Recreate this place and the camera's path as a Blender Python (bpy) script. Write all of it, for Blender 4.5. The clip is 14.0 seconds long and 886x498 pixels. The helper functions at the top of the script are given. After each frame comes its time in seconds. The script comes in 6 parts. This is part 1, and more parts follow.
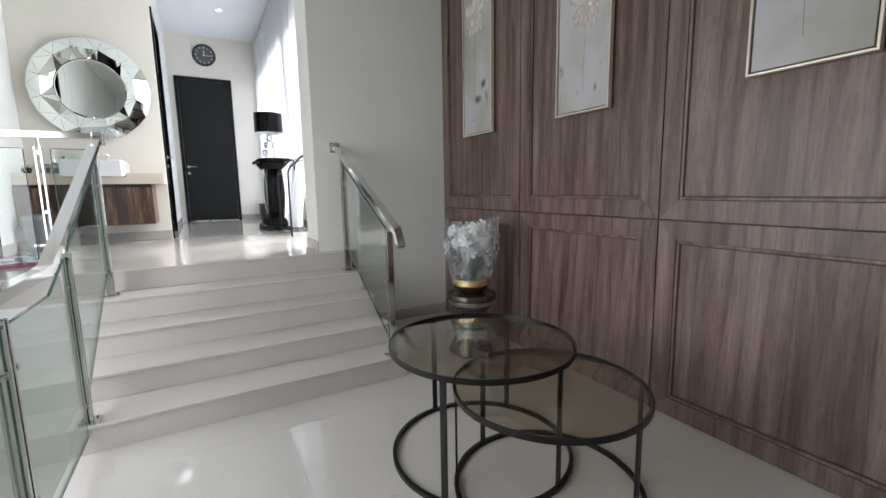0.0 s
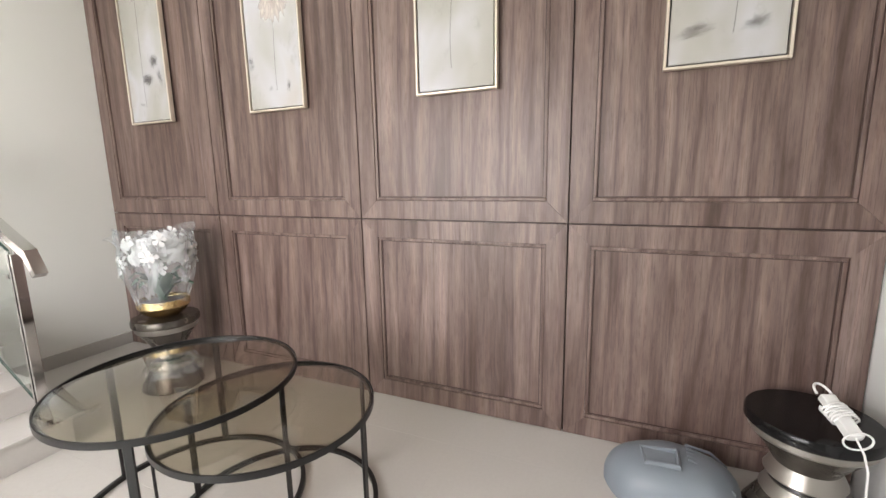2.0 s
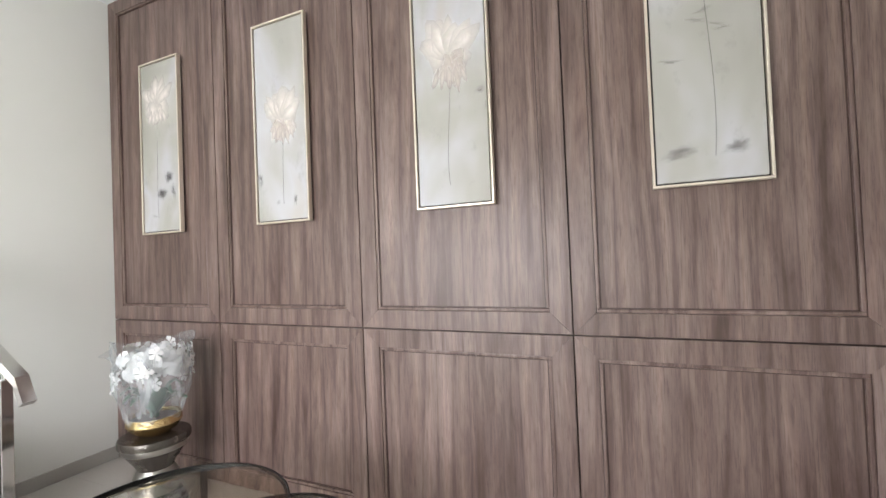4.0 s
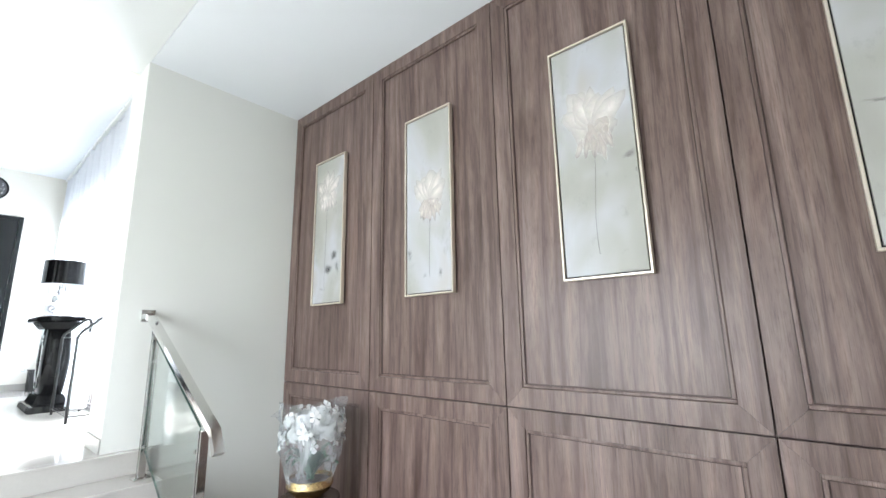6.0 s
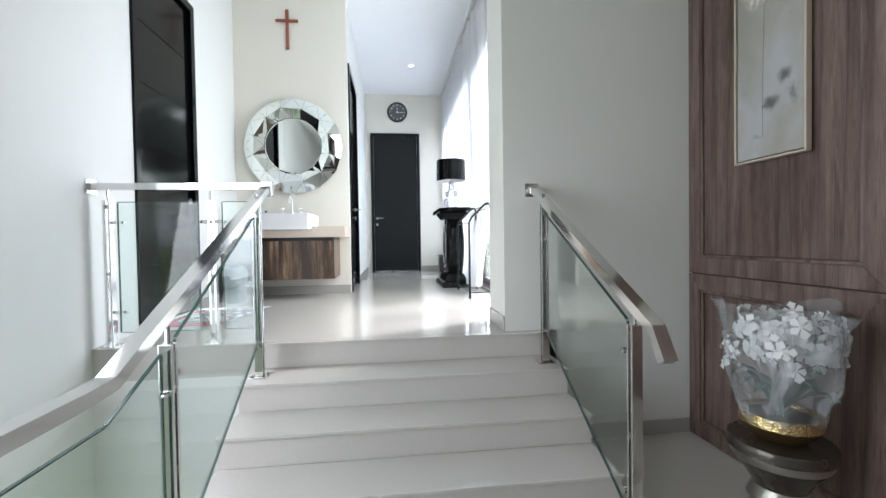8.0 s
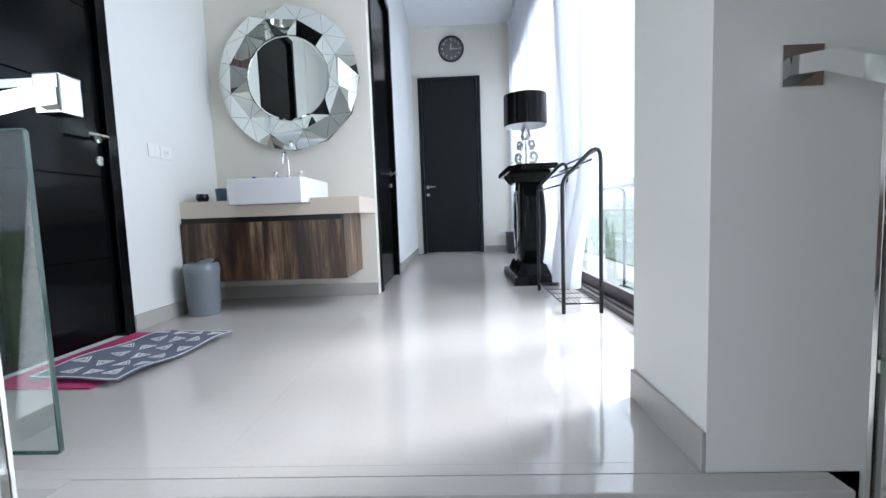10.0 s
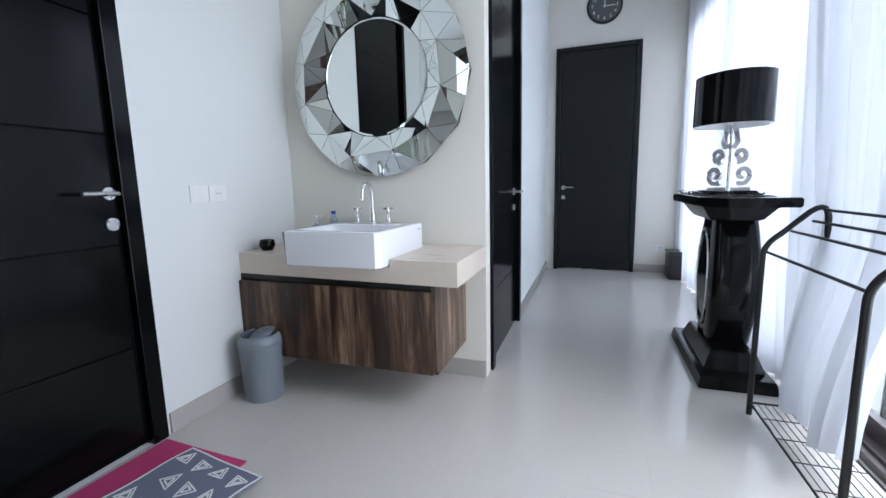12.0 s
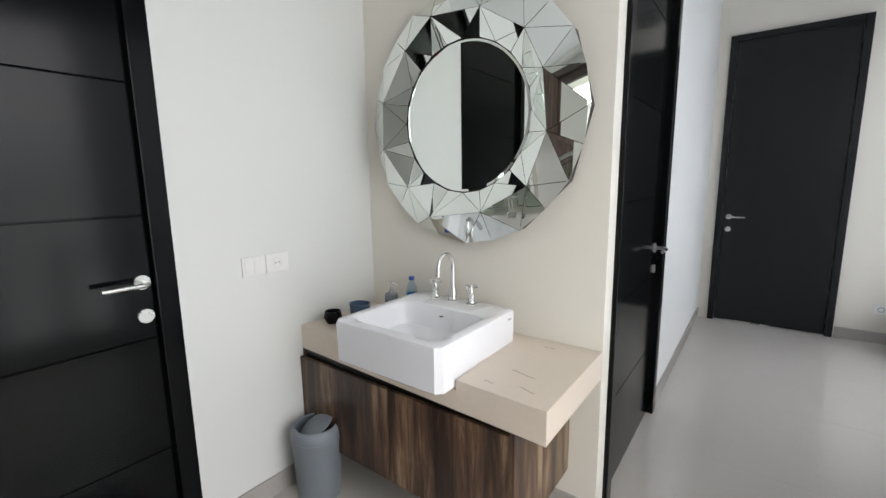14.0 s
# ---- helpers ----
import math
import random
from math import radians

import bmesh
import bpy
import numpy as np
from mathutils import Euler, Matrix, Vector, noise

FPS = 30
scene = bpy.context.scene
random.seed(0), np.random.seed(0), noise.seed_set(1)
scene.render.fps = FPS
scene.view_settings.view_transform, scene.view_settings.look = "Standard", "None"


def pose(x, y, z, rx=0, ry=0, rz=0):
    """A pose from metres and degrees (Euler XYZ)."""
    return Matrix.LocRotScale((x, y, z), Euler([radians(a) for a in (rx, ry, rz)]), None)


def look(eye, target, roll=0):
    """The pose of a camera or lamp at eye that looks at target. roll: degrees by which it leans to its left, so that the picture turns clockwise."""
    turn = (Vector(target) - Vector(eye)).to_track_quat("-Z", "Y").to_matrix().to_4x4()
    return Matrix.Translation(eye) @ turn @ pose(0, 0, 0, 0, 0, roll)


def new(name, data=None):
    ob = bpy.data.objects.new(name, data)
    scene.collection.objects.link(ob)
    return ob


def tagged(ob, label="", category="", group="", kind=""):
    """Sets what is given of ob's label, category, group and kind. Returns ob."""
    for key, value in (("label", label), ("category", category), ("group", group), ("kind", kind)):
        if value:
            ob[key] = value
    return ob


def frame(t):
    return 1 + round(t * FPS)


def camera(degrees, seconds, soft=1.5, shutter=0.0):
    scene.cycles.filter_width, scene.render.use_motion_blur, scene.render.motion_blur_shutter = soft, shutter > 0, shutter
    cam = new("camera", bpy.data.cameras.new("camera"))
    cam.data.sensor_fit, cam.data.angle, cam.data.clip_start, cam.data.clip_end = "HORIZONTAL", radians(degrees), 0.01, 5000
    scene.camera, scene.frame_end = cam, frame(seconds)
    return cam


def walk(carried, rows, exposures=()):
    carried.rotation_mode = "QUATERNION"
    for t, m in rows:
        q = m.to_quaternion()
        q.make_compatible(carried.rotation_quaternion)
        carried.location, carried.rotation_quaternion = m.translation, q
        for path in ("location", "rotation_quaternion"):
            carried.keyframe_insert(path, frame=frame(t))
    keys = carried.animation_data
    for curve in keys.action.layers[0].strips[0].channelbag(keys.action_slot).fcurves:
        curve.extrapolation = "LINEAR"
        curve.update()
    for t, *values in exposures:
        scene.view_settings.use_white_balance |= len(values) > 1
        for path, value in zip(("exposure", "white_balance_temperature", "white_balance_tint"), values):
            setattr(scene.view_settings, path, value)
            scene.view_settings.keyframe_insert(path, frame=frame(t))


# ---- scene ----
cam = camera(92.3, 14.0)
PATH = [
    (0, (-2.275, -3.897, 1.32), (-1.3, -2.173, 1.042), -1.0),
    (0.5, (-2.27, -3.878, 1.322), (-0.902, -2.453, 1.01), -1.0),
    (1, (-2.261, -3.867, 1.299), (-0.621, -2.764, 0.988), -0.9),
    (1.5, (-2.229, -3.873, 1.329), (-0.454, -3.007, 1.013), -0.9),
    (2, (-2.202, -3.881, 1.371), (-0.392, -3.098, 1.036), -1.1),
    (2.5, (-2.188, -3.875, 1.401), (-0.375, -3.099, 1.068), -1.2),
    (3, (-2.188, -3.876, 1.444), (-0.358, -3.103, 1.212), -1.1),
    (3.2, (-2.182, -3.883, 1.468), (-0.346, -3.108, 1.303), -1.1),
    (5.5, (-2.171, -3.861, 1.56), (-0.47, -2.884, 1.947), -1.0),
    (6, (-2.178, -3.796, 1.543), (-0.69, -2.518, 1.931), -1.0),
    (6.5, (-2.19, -3.642, 1.493), (-0.982, -2.079, 1.808), -0.9),
    (7, (-2.188, -3.382, 1.459), (-1.306, -1.599, 1.673), -1.0),
    (7.5, (-2.159, -3.092, 1.416), (-1.602, -1.174, 1.521), -0.9),
    (8, (-2.096, -2.743, 1.385), (-1.864, -0.757, 1.343), -0.9),
    (8.2, (-2.06, -2.602, 1.361), (-1.938, -0.608, 1.266), -1.1),
    (10.5, (-1.937, -0.571, 1.469), (-2.06, 1.416, 1.277), -1.9),
    (11, (-1.979, -0.278, 1.604), (-2.207, 1.695, 1.364), -1.7),
    (11.5, (-2.024, -0.059, 1.755), (-2.432, 1.88, 1.48), -1.5),
    (12, (-2.05, 0.15, 1.893), (-2.705, 2.017, 1.601), -1.3),
    (12.5, (-2.101, 0.372, 1.998), (-2.951, 2.155, 1.682), -0.9),
    (13, (-2.121, 0.524, 2.094), (-3.08, 2.242, 1.739), -0.8),
    (13.5, (-2.126, 0.698, 2.185), (-3.222, 2.335, 1.839), -1.0),
    (14, (-2.149, 0.81, 2.242), (-3.333, 2.39, 1.921), -0.8),
]

walk(cam, [(t, look(eye, target, roll)) for t, eye, target, roll in PATH],
     [(0, 1.2, 6500, 16), (0.5, 1.55, 6700, 18), (1.5, 2.5, 7000, 19), (3.2, 2.5, 6900, 18), (5.5, 2.5, 6200, 13), (6.5, 2.45, 6200, 11), (7.5, 1.8, 6300, 14), (8.2, 1.2, 6200, 13), (9.4, 1.0, 6000, 14), (10.5, 0.75, 5750, 15), (11.5, 0.65, 5650, 15), (12.5, 0.6, 6050, 17), (13.3, 0.65, 6550, 17), (14, 0.65, 6700, 16)])

# ---- world and lights ----
world = bpy.data.worlds.new("world")
scene.world = world
world.use_nodes = True
_wn = world.node_tree
_bg = _wn.nodes["Background"]
_sky = _wn.nodes.new("ShaderNodeTexSky")
_sky.sky_type = "NISHITA"
_sky.sun_disc = False
_sky.sun_elevation = radians(50)
_sky.sun_rotation = radians(110)
_sky.air_density = 1.0
_sky.dust_density = 7.0
_cloud = _wn.nodes.new("ShaderNodeMix")
_cloud.data_type = "RGBA"
_cloud.inputs[0].default_value = 0.65
_cloud.inputs[7].default_value = (7.5, 7.8, 8.2, 1)
_wn.links.new(_sky.outputs[0], _cloud.inputs[6])
_wn.links.new(_cloud.outputs[2], _bg.inputs[0])
_bg.inputs[1].default_value = 0.15


def lamp(name, kind, m, energy, size=None, color=(1, 1, 1)):
    data = bpy.data.lights.new(name, kind)
    data.energy = energy
    data.color = color
    if kind == "AREA":
        data.shape = "RECTANGLE"
        data.size, data.size_y = size
    if kind == "SUN":
        data.angle = size
    ob = new(name, data)
    ob.matrix_world = m
    return ob


lamp("sun", "SUN", look((6, 3, 9), (0, 0, 0)), 1.5, radians(12), (1, 0.97, 0.92))
lamp("window_light_hall", "AREA", look((-0.85, 1.9, 2.2), (-3.0, 1.9, 2.0)), 62, (2.7, 2.6), (0.93, 0.97, 1.0))
lamp("window_light_hall_far", "AREA", look((-0.85, 4.4, 2.2), (-3.0, 4.4, 2.0)), 112, (2.7, 2.6), (0.93, 0.97, 1.0))
# Side light for the lounge, set at the assumed, unseen window.
lamp("window_light_lounge", "AREA", look((-3.84, -2.05, 1.40), (0, -2.2, 0.75)), 25, (2.5, 1.7), (0.95, 0.97, 1.0))


# ---- materials ----
def srgb(r, g, b):
    return tuple(((c / 255 + 0.055) / 1.055) ** 2.4 if c > 10 else c / 255 / 12.92 for c in (r, g, b)) + (1,)


class Mat:
    """A small builder of node materials."""

    def __init__(self, name, color=(0.8, 0.8, 0.8, 1), rough=0.5, metal=0.0, **more):
        self.m = bpy.data.materials.new(name)
        self.m.use_nodes = True
        self.t = self.m.node_tree
        self.b = self.t.nodes["Principled BSDF"]
        self.b.inputs["Base Color"].default_value = color
        self.b.inputs["Roughness"].default_value = rough
        self.b.inputs["Metallic"].default_value = metal
        for k, v in more.items():
            self.b.inputs[k.replace("_", " ")].default_value = v

    def node(self, kind, **inputs):
        n = self.t.nodes.new(kind)
        for k, v in inputs.items():
            n.inputs[k.replace("_", " ")].default_value = v
        return n

    def link(self, a, b):
        self.t.links.new(a, b)

    def coords(self, scale=(1, 1, 1), random_shift=0.0):
        tc = self.t.nodes.new("ShaderNodeTexCoord")
        mp = self.t.nodes.new("ShaderNodeMapping")
        mp.inputs["Scale"].default_value = scale
        self.link(tc.outputs["Object"], mp.inputs["Vector"])
        if random_shift:
            oi = self.t.nodes.new("ShaderNodeObjectInfo")
            mul = self.t.nodes.new("ShaderNodeMath")
            mul.operation = "MULTIPLY"
            mul.inputs[1].default_value = random_shift
            self.link(oi.outputs["Random"], mul.inputs[0])
            self.link(mul.outputs[0], mp.inputs["Location"])
        return mp.outputs[0]

    def noise(self, vec, scale, detail=3, rough=0.5, distort=0.0):
        n = self.node("ShaderNodeTexNoise", Scale=scale, Detail=detail, Roughness=rough, Distortion=distort)
        self.link(vec, n.inputs["Vector"])
        return n.outputs["Fac"]

    def ramp(self, fac, stops):
        r = self.t.nodes.new("ShaderNodeValToRGB")
        els = r.color_ramp.elements
        while len(els) > 1:
            els.remove(els[-1])
        els[0].position, els[0].color = stops[0]
        for p, c in stops[1:]:
            e = els.new(p)
            e.color = c
        self.link(fac, r.inputs[0])
        return r.outputs[0]

    def mix(self, fac, a, b, kind="MIX"):
        n = self.t.nodes.new("ShaderNodeMix")
        n.data_type = "RGBA"
        n.blend_type = kind
        for s, v in ((n.inputs[0], fac), (n.inputs[6], a), (n.inputs[7], b)):
            if isinstance(v, (int, float, tuple)):
                s.default_value = v
            else:
                self.link(v, s)
        return n.outputs[2]

    def color(self, out):
        self.link(out, self.b.inputs["Base Color"])
        return self

    def rough(self, fac, lo, hi):
        n = self.node("ShaderNodeMapRange")
        n.inputs["To Min"].default_value, n.inputs["To Max"].default_value = lo, hi
        self.link(fac, n.inputs[0])
        self.link(n.outputs[0], self.b.inputs["Roughness"])
        return self

    def bump(self, fac, strength=0.2, dist=0.002):
        n = self.node("ShaderNodeBump", Strength=strength, Distance=dist)
        self.link(fac, n.inputs["Height"])
        self.link(n.outputs[0], self.b.inputs["Normal"])
        return self


def paint(name, a, b, rough=0.6):
    m = Mat(name, a, rough)
    v = m.coords()
    big = m.noise(v, 0.9, 4, 0.6)
    small = m.noise(v, 160, 3, 0.6)
    m.color(m.mix(big, a, b))
    m.rough(big, rough - 0.08, rough + 0.1)
    m.bump(small, 0.12, 0.001)
    return m.m


M_WALL = paint("wall_paint", (0.77, 0.78, 0.76, 1), (0.72, 0.735, 0.715, 1))
M_CREAM = paint("cream_paint", (0.79, 0.765, 0.69, 1), (0.75, 0.72, 0.645, 1))
M_SIDE = paint("ivory_paint", (0.775, 0.775, 0.735, 1), (0.73, 0.73, 0.69, 1))
M_CEIL = paint("ceiling_paint", (0.82, 0.84, 0.86, 1), (0.78, 0.80, 0.82, 1), 0.75)


def tile_mat(name, a, b, rough):
    m = Mat(name, a, rough)
    v = m.coords(random_shift=31.0)
    big = m.noise(v, 1.3, 5, 0.6)
    fine = m.noise(v, 60, 4, 0.7)
    c = m.mix(big, a, b)
    c = m.mix(fine, c, tuple(x * 0.93 for x in b[:3]) + (1,))
    m.color(c)
    m.rough(big, rough * 0.8, rough * 1.4)
    m.bump(m.noise(v, 3.5, 3, 0.5), 0.03, 0.002)
    return m.m


M_TILE = tile_mat("polished_tile", (0.60, 0.575, 0.54, 1), (0.56, 0.535, 0.50, 1), 0.05)
M_GROUT = paint("grout", (0.52, 0.50, 0.465, 1), (0.47, 0.45, 0.42, 1), 0.6)
M_SKIRT = tile_mat("skirting_tile", (0.47, 0.45, 0.42, 1), (0.43, 0.41, 0.38, 1), 0.2)


def wood_mat(name, dark, mid, light, rough=0.38, contrast=0.75, spread=0.14, wave=0.12):
    m = Mat(name, mid, rough)
    v = m.coords((1, 1, wave), 47.0)
    bend = m.t.nodes.new("ShaderNodeTexNoise")
    bend.inputs["Scale"].default_value = 2.2
    m.link(v, bend.inputs["Vector"])
    add = m.t.nodes.new("ShaderNodeVectorMath")
    add.operation = "MULTIPLY_ADD"
    add.inputs[1].default_value = (0.17, 0.17, 0.0)
    m.link(bend.outputs["Color"], add.inputs[0])
    m.link(v, add.inputs[2])
    ripple = m.t.nodes.new("ShaderNodeTexNoise")
    ripple.inputs["Scale"].default_value = 7.0
    ripple.inputs["Detail"].default_value = 1.0
    m.link(v, ripple.inputs["Vector"])
    add2 = m.t.nodes.new("ShaderNodeVectorMath")
    add2.operation = "MULTIPLY_ADD"
    add2.inputs[1].default_value = (0.045, 0.045, 0.0)
    m.link(ripple.outputs["Color"], add2.inputs[0])
    m.link(add.outputs[0], add2.inputs[2])
    v2 = add2.outputs[0]
    broad = m.noise(v2, 5.5, 3, 0.55)
    medium = m.noise(v2, 19.0, 4, 0.65, 0.4)
    fine = m.noise(v2, 75.0, 4, 0.7)
    hair = m.noise(m.coords((1, 1, 0.02), 9.0), 330, 3, 0.6)
    w = m.t.nodes.new("ShaderNodeTexWave")
    w.wave_type, w.bands_direction = "BANDS", "DIAGONAL"
    for key, value in (("Scale", 6.0), ("Distortion", 11.0), ("Detail", 4.0), ("Detail Scale", 0.9), ("Detail Roughness", 0.6)):
        w.inputs[key].default_value = value
    flat = m.t.nodes.new("ShaderNodeVectorMath")
    flat.operation = "MULTIPLY"
    flat.inputs[1].default_value = (1, 1, 0.22)
    m.link(v2, flat.inputs[0])
    m.link(flat.outputs[0], w.inputs["Vector"])
    c = m.ramp(m.mix(0.45, broad, medium), [(0.50 - spread, dark), (0.50, mid), (0.50 + spread, light)])
    veins = m.ramp(w.outputs["Fac"], [(0.0, (0.50, 0.42, 0.38, 1)), (0.16, (0.90, 0.88, 0.87, 1)), (0.5, (1.0, 1.0, 1.0, 1)), (0.93, (1.12, 1.12, 1.12, 1)), (1.0, (1.32, 1.28, 1.24, 1))])
    c = m.mix(contrast, c, veins, "MULTIPLY")
    streak = m.ramp(fine, [(0.34, (0.58, 0.50, 0.47, 1)), (0.46, (0.98, 0.97, 0.97, 1)), (0.58, (1.04, 1.04, 1.04, 1)), (0.70, (1.34, 1.30, 1.25, 1))])
    c = m.mix(contrast * 0.85, c, streak, "MULTIPLY")
    c = m.mix(m.ramp(hair, [(0.33, (0.5, 0.5, 0.5, 1)), (0.48, (0, 0, 0, 1))]), c, tuple(x * 0.6 for x in dark[:3]) + (1,))
    m.color(c)
    m.rough(broad, rough - 0.05, rough + 0.12)
    m.bump(fine, 0.12, 0.001)
    return m.m


M_WOOD = wood_mat("panel_laminate", (0.086, 0.052, 0.043, 1), (0.166, 0.113, 0.097, 1), (0.242, 0.178, 0.156, 1), 0.38, 0.60, 0.16)
# Dark brown for groove shade strips, panel backing, soil, cracks and holes.
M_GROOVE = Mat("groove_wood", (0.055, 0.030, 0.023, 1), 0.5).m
M_VANWOOD = wood_mat("vanity_laminate", (0.030, 0.014, 0.007, 1), (0.115, 0.066, 0.036, 1), (0.30, 0.21, 0.13, 1), 0.3, 1.0, 0.085)


def gloss(name, color, rough, metal=0.0, vary=0.3, **more):
    m = Mat(name, color, rough, metal, **more)
    v = m.coords()
    n = m.noise(v, 14, 4, 0.6)
    m.rough(n, rough * (1 - vary), rough * (1 + vary))
    return m.m


M_BLACKDOOR = gloss("black_door_lacquer", (0.003, 0.0035, 0.004, 1), 0.14, vary=0.15, Specular_IOR_Level=0.16)
M_GREYDOOR = gloss("charcoal_door", (0.016, 0.0175, 0.018, 1), 0.25, vary=0.04, Specular_IOR_Level=0.16)
M_CHROME = gloss("polished_steel", (0.78, 0.78, 0.77, 1), 0.10, 1.0)
M_SATIN = gloss("satin_steel", (0.60, 0.60, 0.58, 1), 0.28, 1.0)
M_BLACKMETAL = gloss("black_metal", (0.009, 0.009, 0.009, 1), 0.32, Specular_IOR_Level=0.4)
M_LACQUER = gloss("black_lacquer", (0.006, 0.006, 0.0065, 1), 0.12, Specular_IOR_Level=0.25)
M_BROWNALU = gloss("brown_aluminium", (0.075, 0.06, 0.058, 1), 0.4, 0.3)
M_MIRROR = Mat("mirror_glass", (0.86, 0.90, 0.87, 1), 0.01, 1.0).m
M_CERAMIC = gloss("white_ceramic", (0.86, 0.87, 0.90, 1), 0.1, Coat_Weight=0.4)
M_COUNTER = tile_mat("cream_stone", (0.78, 0.69, 0.59, 1), (0.70, 0.61, 0.51, 1), 0.3)
M_GREYPLASTIC = gloss("grey_plastic", (0.20, 0.23, 0.26, 1), 0.42)
M_WHITEPLASTIC = gloss("white_plastic", (0.82, 0.82, 0.80, 1), 0.3)
M_CHAMPAGNE = gloss("champagne_frame", (0.72, 0.64, 0.54, 1), 0.35, 0.55)


def glass(name, color, rough=0.0, ior=1.45):
    m = Mat(name, color, rough, 0.0, Transmission_Weight=1.0, IOR=ior)
    return m.m


M_GLASS = glass("clear_glass", (0.90, 0.97, 0.94, 1))
M_SMOKE = glass("smoked_glass", (0.50, 0.44, 0.34, 1))


def thin_glass(name, tint, amount):
    """Thin glazing: clear with a mirror gloss by Fresnel."""
    m = Mat(name)
    out = m.t.nodes["Material Output"]
    tr = m.node("ShaderNodeBsdfTransparent", Color=tint)
    gl = m.node("ShaderNodeBsdfGlossy", Roughness=0.0)
    lw = m.node("ShaderNodeLayerWeight", Blend=0.5)
    pw = m.t.nodes.new("ShaderNodeMath")
    pw.operation = "POWER"
    pw.inputs[1].default_value = 4.0
    m.link(lw.outputs["Facing"], pw.inputs[0])
    fr = m.node("ShaderNodeMapRange")
    fr.inputs["To Min"].default_value = ((amount - 1) / (amount + 1)) ** 2
    m.link(pw.outputs[0], fr.inputs[0])
    mx = m.t.nodes.new("ShaderNodeMixShader")
    m.link(fr.outputs[0], mx.inputs[0])
    m.link(tr.outputs[0], mx.inputs[1])
    m.link(gl.outputs[0], mx.inputs[2])
    m.link(mx.outputs[0], out.inputs[0])
    return m.m


M_PANE = thin_glass("window_glass", (0.93, 0.96, 0.95, 1), 1.45)
M_RAILGLASS = thin_glass("railing_glass", (0.93, 0.975, 0.96, 1), 1.5)
M_GLASSEDGE = gloss("green_glass_edge", (0.030, 0.075, 0.062, 1), 0.15)
M_SMOKETOP = thin_glass("smoked_table_glass", (0.80, 0.77, 0.70, 1), 1.7)


# ---- mesh helpers ----
def origin_of(ob):
    p = Vector((0, 0, 0))
    while ob:
        p = p + ob.location
        ob = ob.parent
    return p


def thing(name, at, label="", category="", group="", kind=""):
    ob = new(name)
    ob.location = at
    ob.empty_display_size = 0.1
    return tagged(ob, label, category, group, kind)


def part(name, bm, material, parent=None, label="", smooth=False):
    """Links a bmesh, drawn in the world's metres, as one mesh under its thing."""
    if parent:
        bmesh.ops.translate(bm, vec=-origin_of(parent), verts=bm.verts)
    data = bpy.data.meshes.new(name)
    bmesh.ops.recalc_face_normals(bm, faces=bm.faces)
    bm.to_mesh(data)
    bm.free()
    if smooth:
        for p in data.polygons:
            p.use_smooth = True
        data.set_sharp_from_angle(angle=radians(38))
    data.materials.append(material)
    ob = new(name, data)
    ob.parent = parent
    return tagged(ob, label)


def solo(name, bm, material, at, label="", category="", group="", kind="", smooth=False):
    """One mesh that is a thing by itself, with its origin at a place of its own."""
    bmesh.ops.translate(bm, vec=-Vector(at), verts=bm.verts)
    ob = part(name, bm, material, None, label, smooth)
    ob.location = at
    return tagged(ob, "", category, group, kind)


def box(bm, x0, x1, y0, y1, z0, z1, bevel=0.0, seg=2):
    vs = [bm.verts.new((x, y, z)) for x in (x0, x1) for y in (y0, y1) for z in (z0, z1)]
    fs = [bm.faces.new([vs[i] for i in f]) for f in ((0, 1, 3, 2), (4, 6, 7, 5), (0, 4, 5, 1), (2, 3, 7, 6), (0, 2, 6, 4), (1, 5, 7, 3))]
    if bevel:
        es = {e for f in fs for e in f.edges}
        bmesh.ops.bevel(bm, geom=list(es), offset=bevel, segments=seg, profile=0.6, affect="EDGES")
    return bm


def boxed(*a, **k):
    return box(bmesh.new(), *a, **k)


def prism(bm, pts, axis, a, b):
    """A closed outline pushed from a to b along an axis."""
    def at(p, v):
        return (v, p[0], p[1]) if axis == "x" else (p[0], v, p[1]) if axis == "y" else (p[0], p[1], v)
    lo = [bm.verts.new(at(p, a)) for p in pts]
    hi = [bm.verts.new(at(p, b)) for p in pts]
    n = len(pts)
    bm.faces.new(lo)
    bm.faces.new(hi)
    for i in range(n):
        bm.faces.new((lo[i], lo[(i + 1) % n], hi[(i + 1) % n], hi[i]))
    return bm


def lathe(bm, profile, at=(0, 0, 0), n=32, sx=1.0, sy=1.0):
    rings = []
    for r, z in profile:
        if r < 1e-5:
            rings.append([bm.verts.new((at[0], at[1], at[2] + z))])
        else:
            rings.append([bm.verts.new((at[0] + r * sx * math.cos(2 * math.pi * i / n), at[1] + r * sy * math.sin(2 * math.pi * i / n), at[2] + z)) for i in range(n)])
    for a, b in zip(rings, rings[1:]):
        for i in range(n):
            j = (i + 1) % n
            if len(a) == 1 and len(b) > 1:
                bm.faces.new((a[0], b[i], b[j]))
            elif len(b) == 1 and len(a) > 1:
                bm.faces.new((a[i], a[j], b[0]))
            elif len(a) > 1:
                bm.faces.new((a[i], a[j], b[j], b[i]))
    return bm


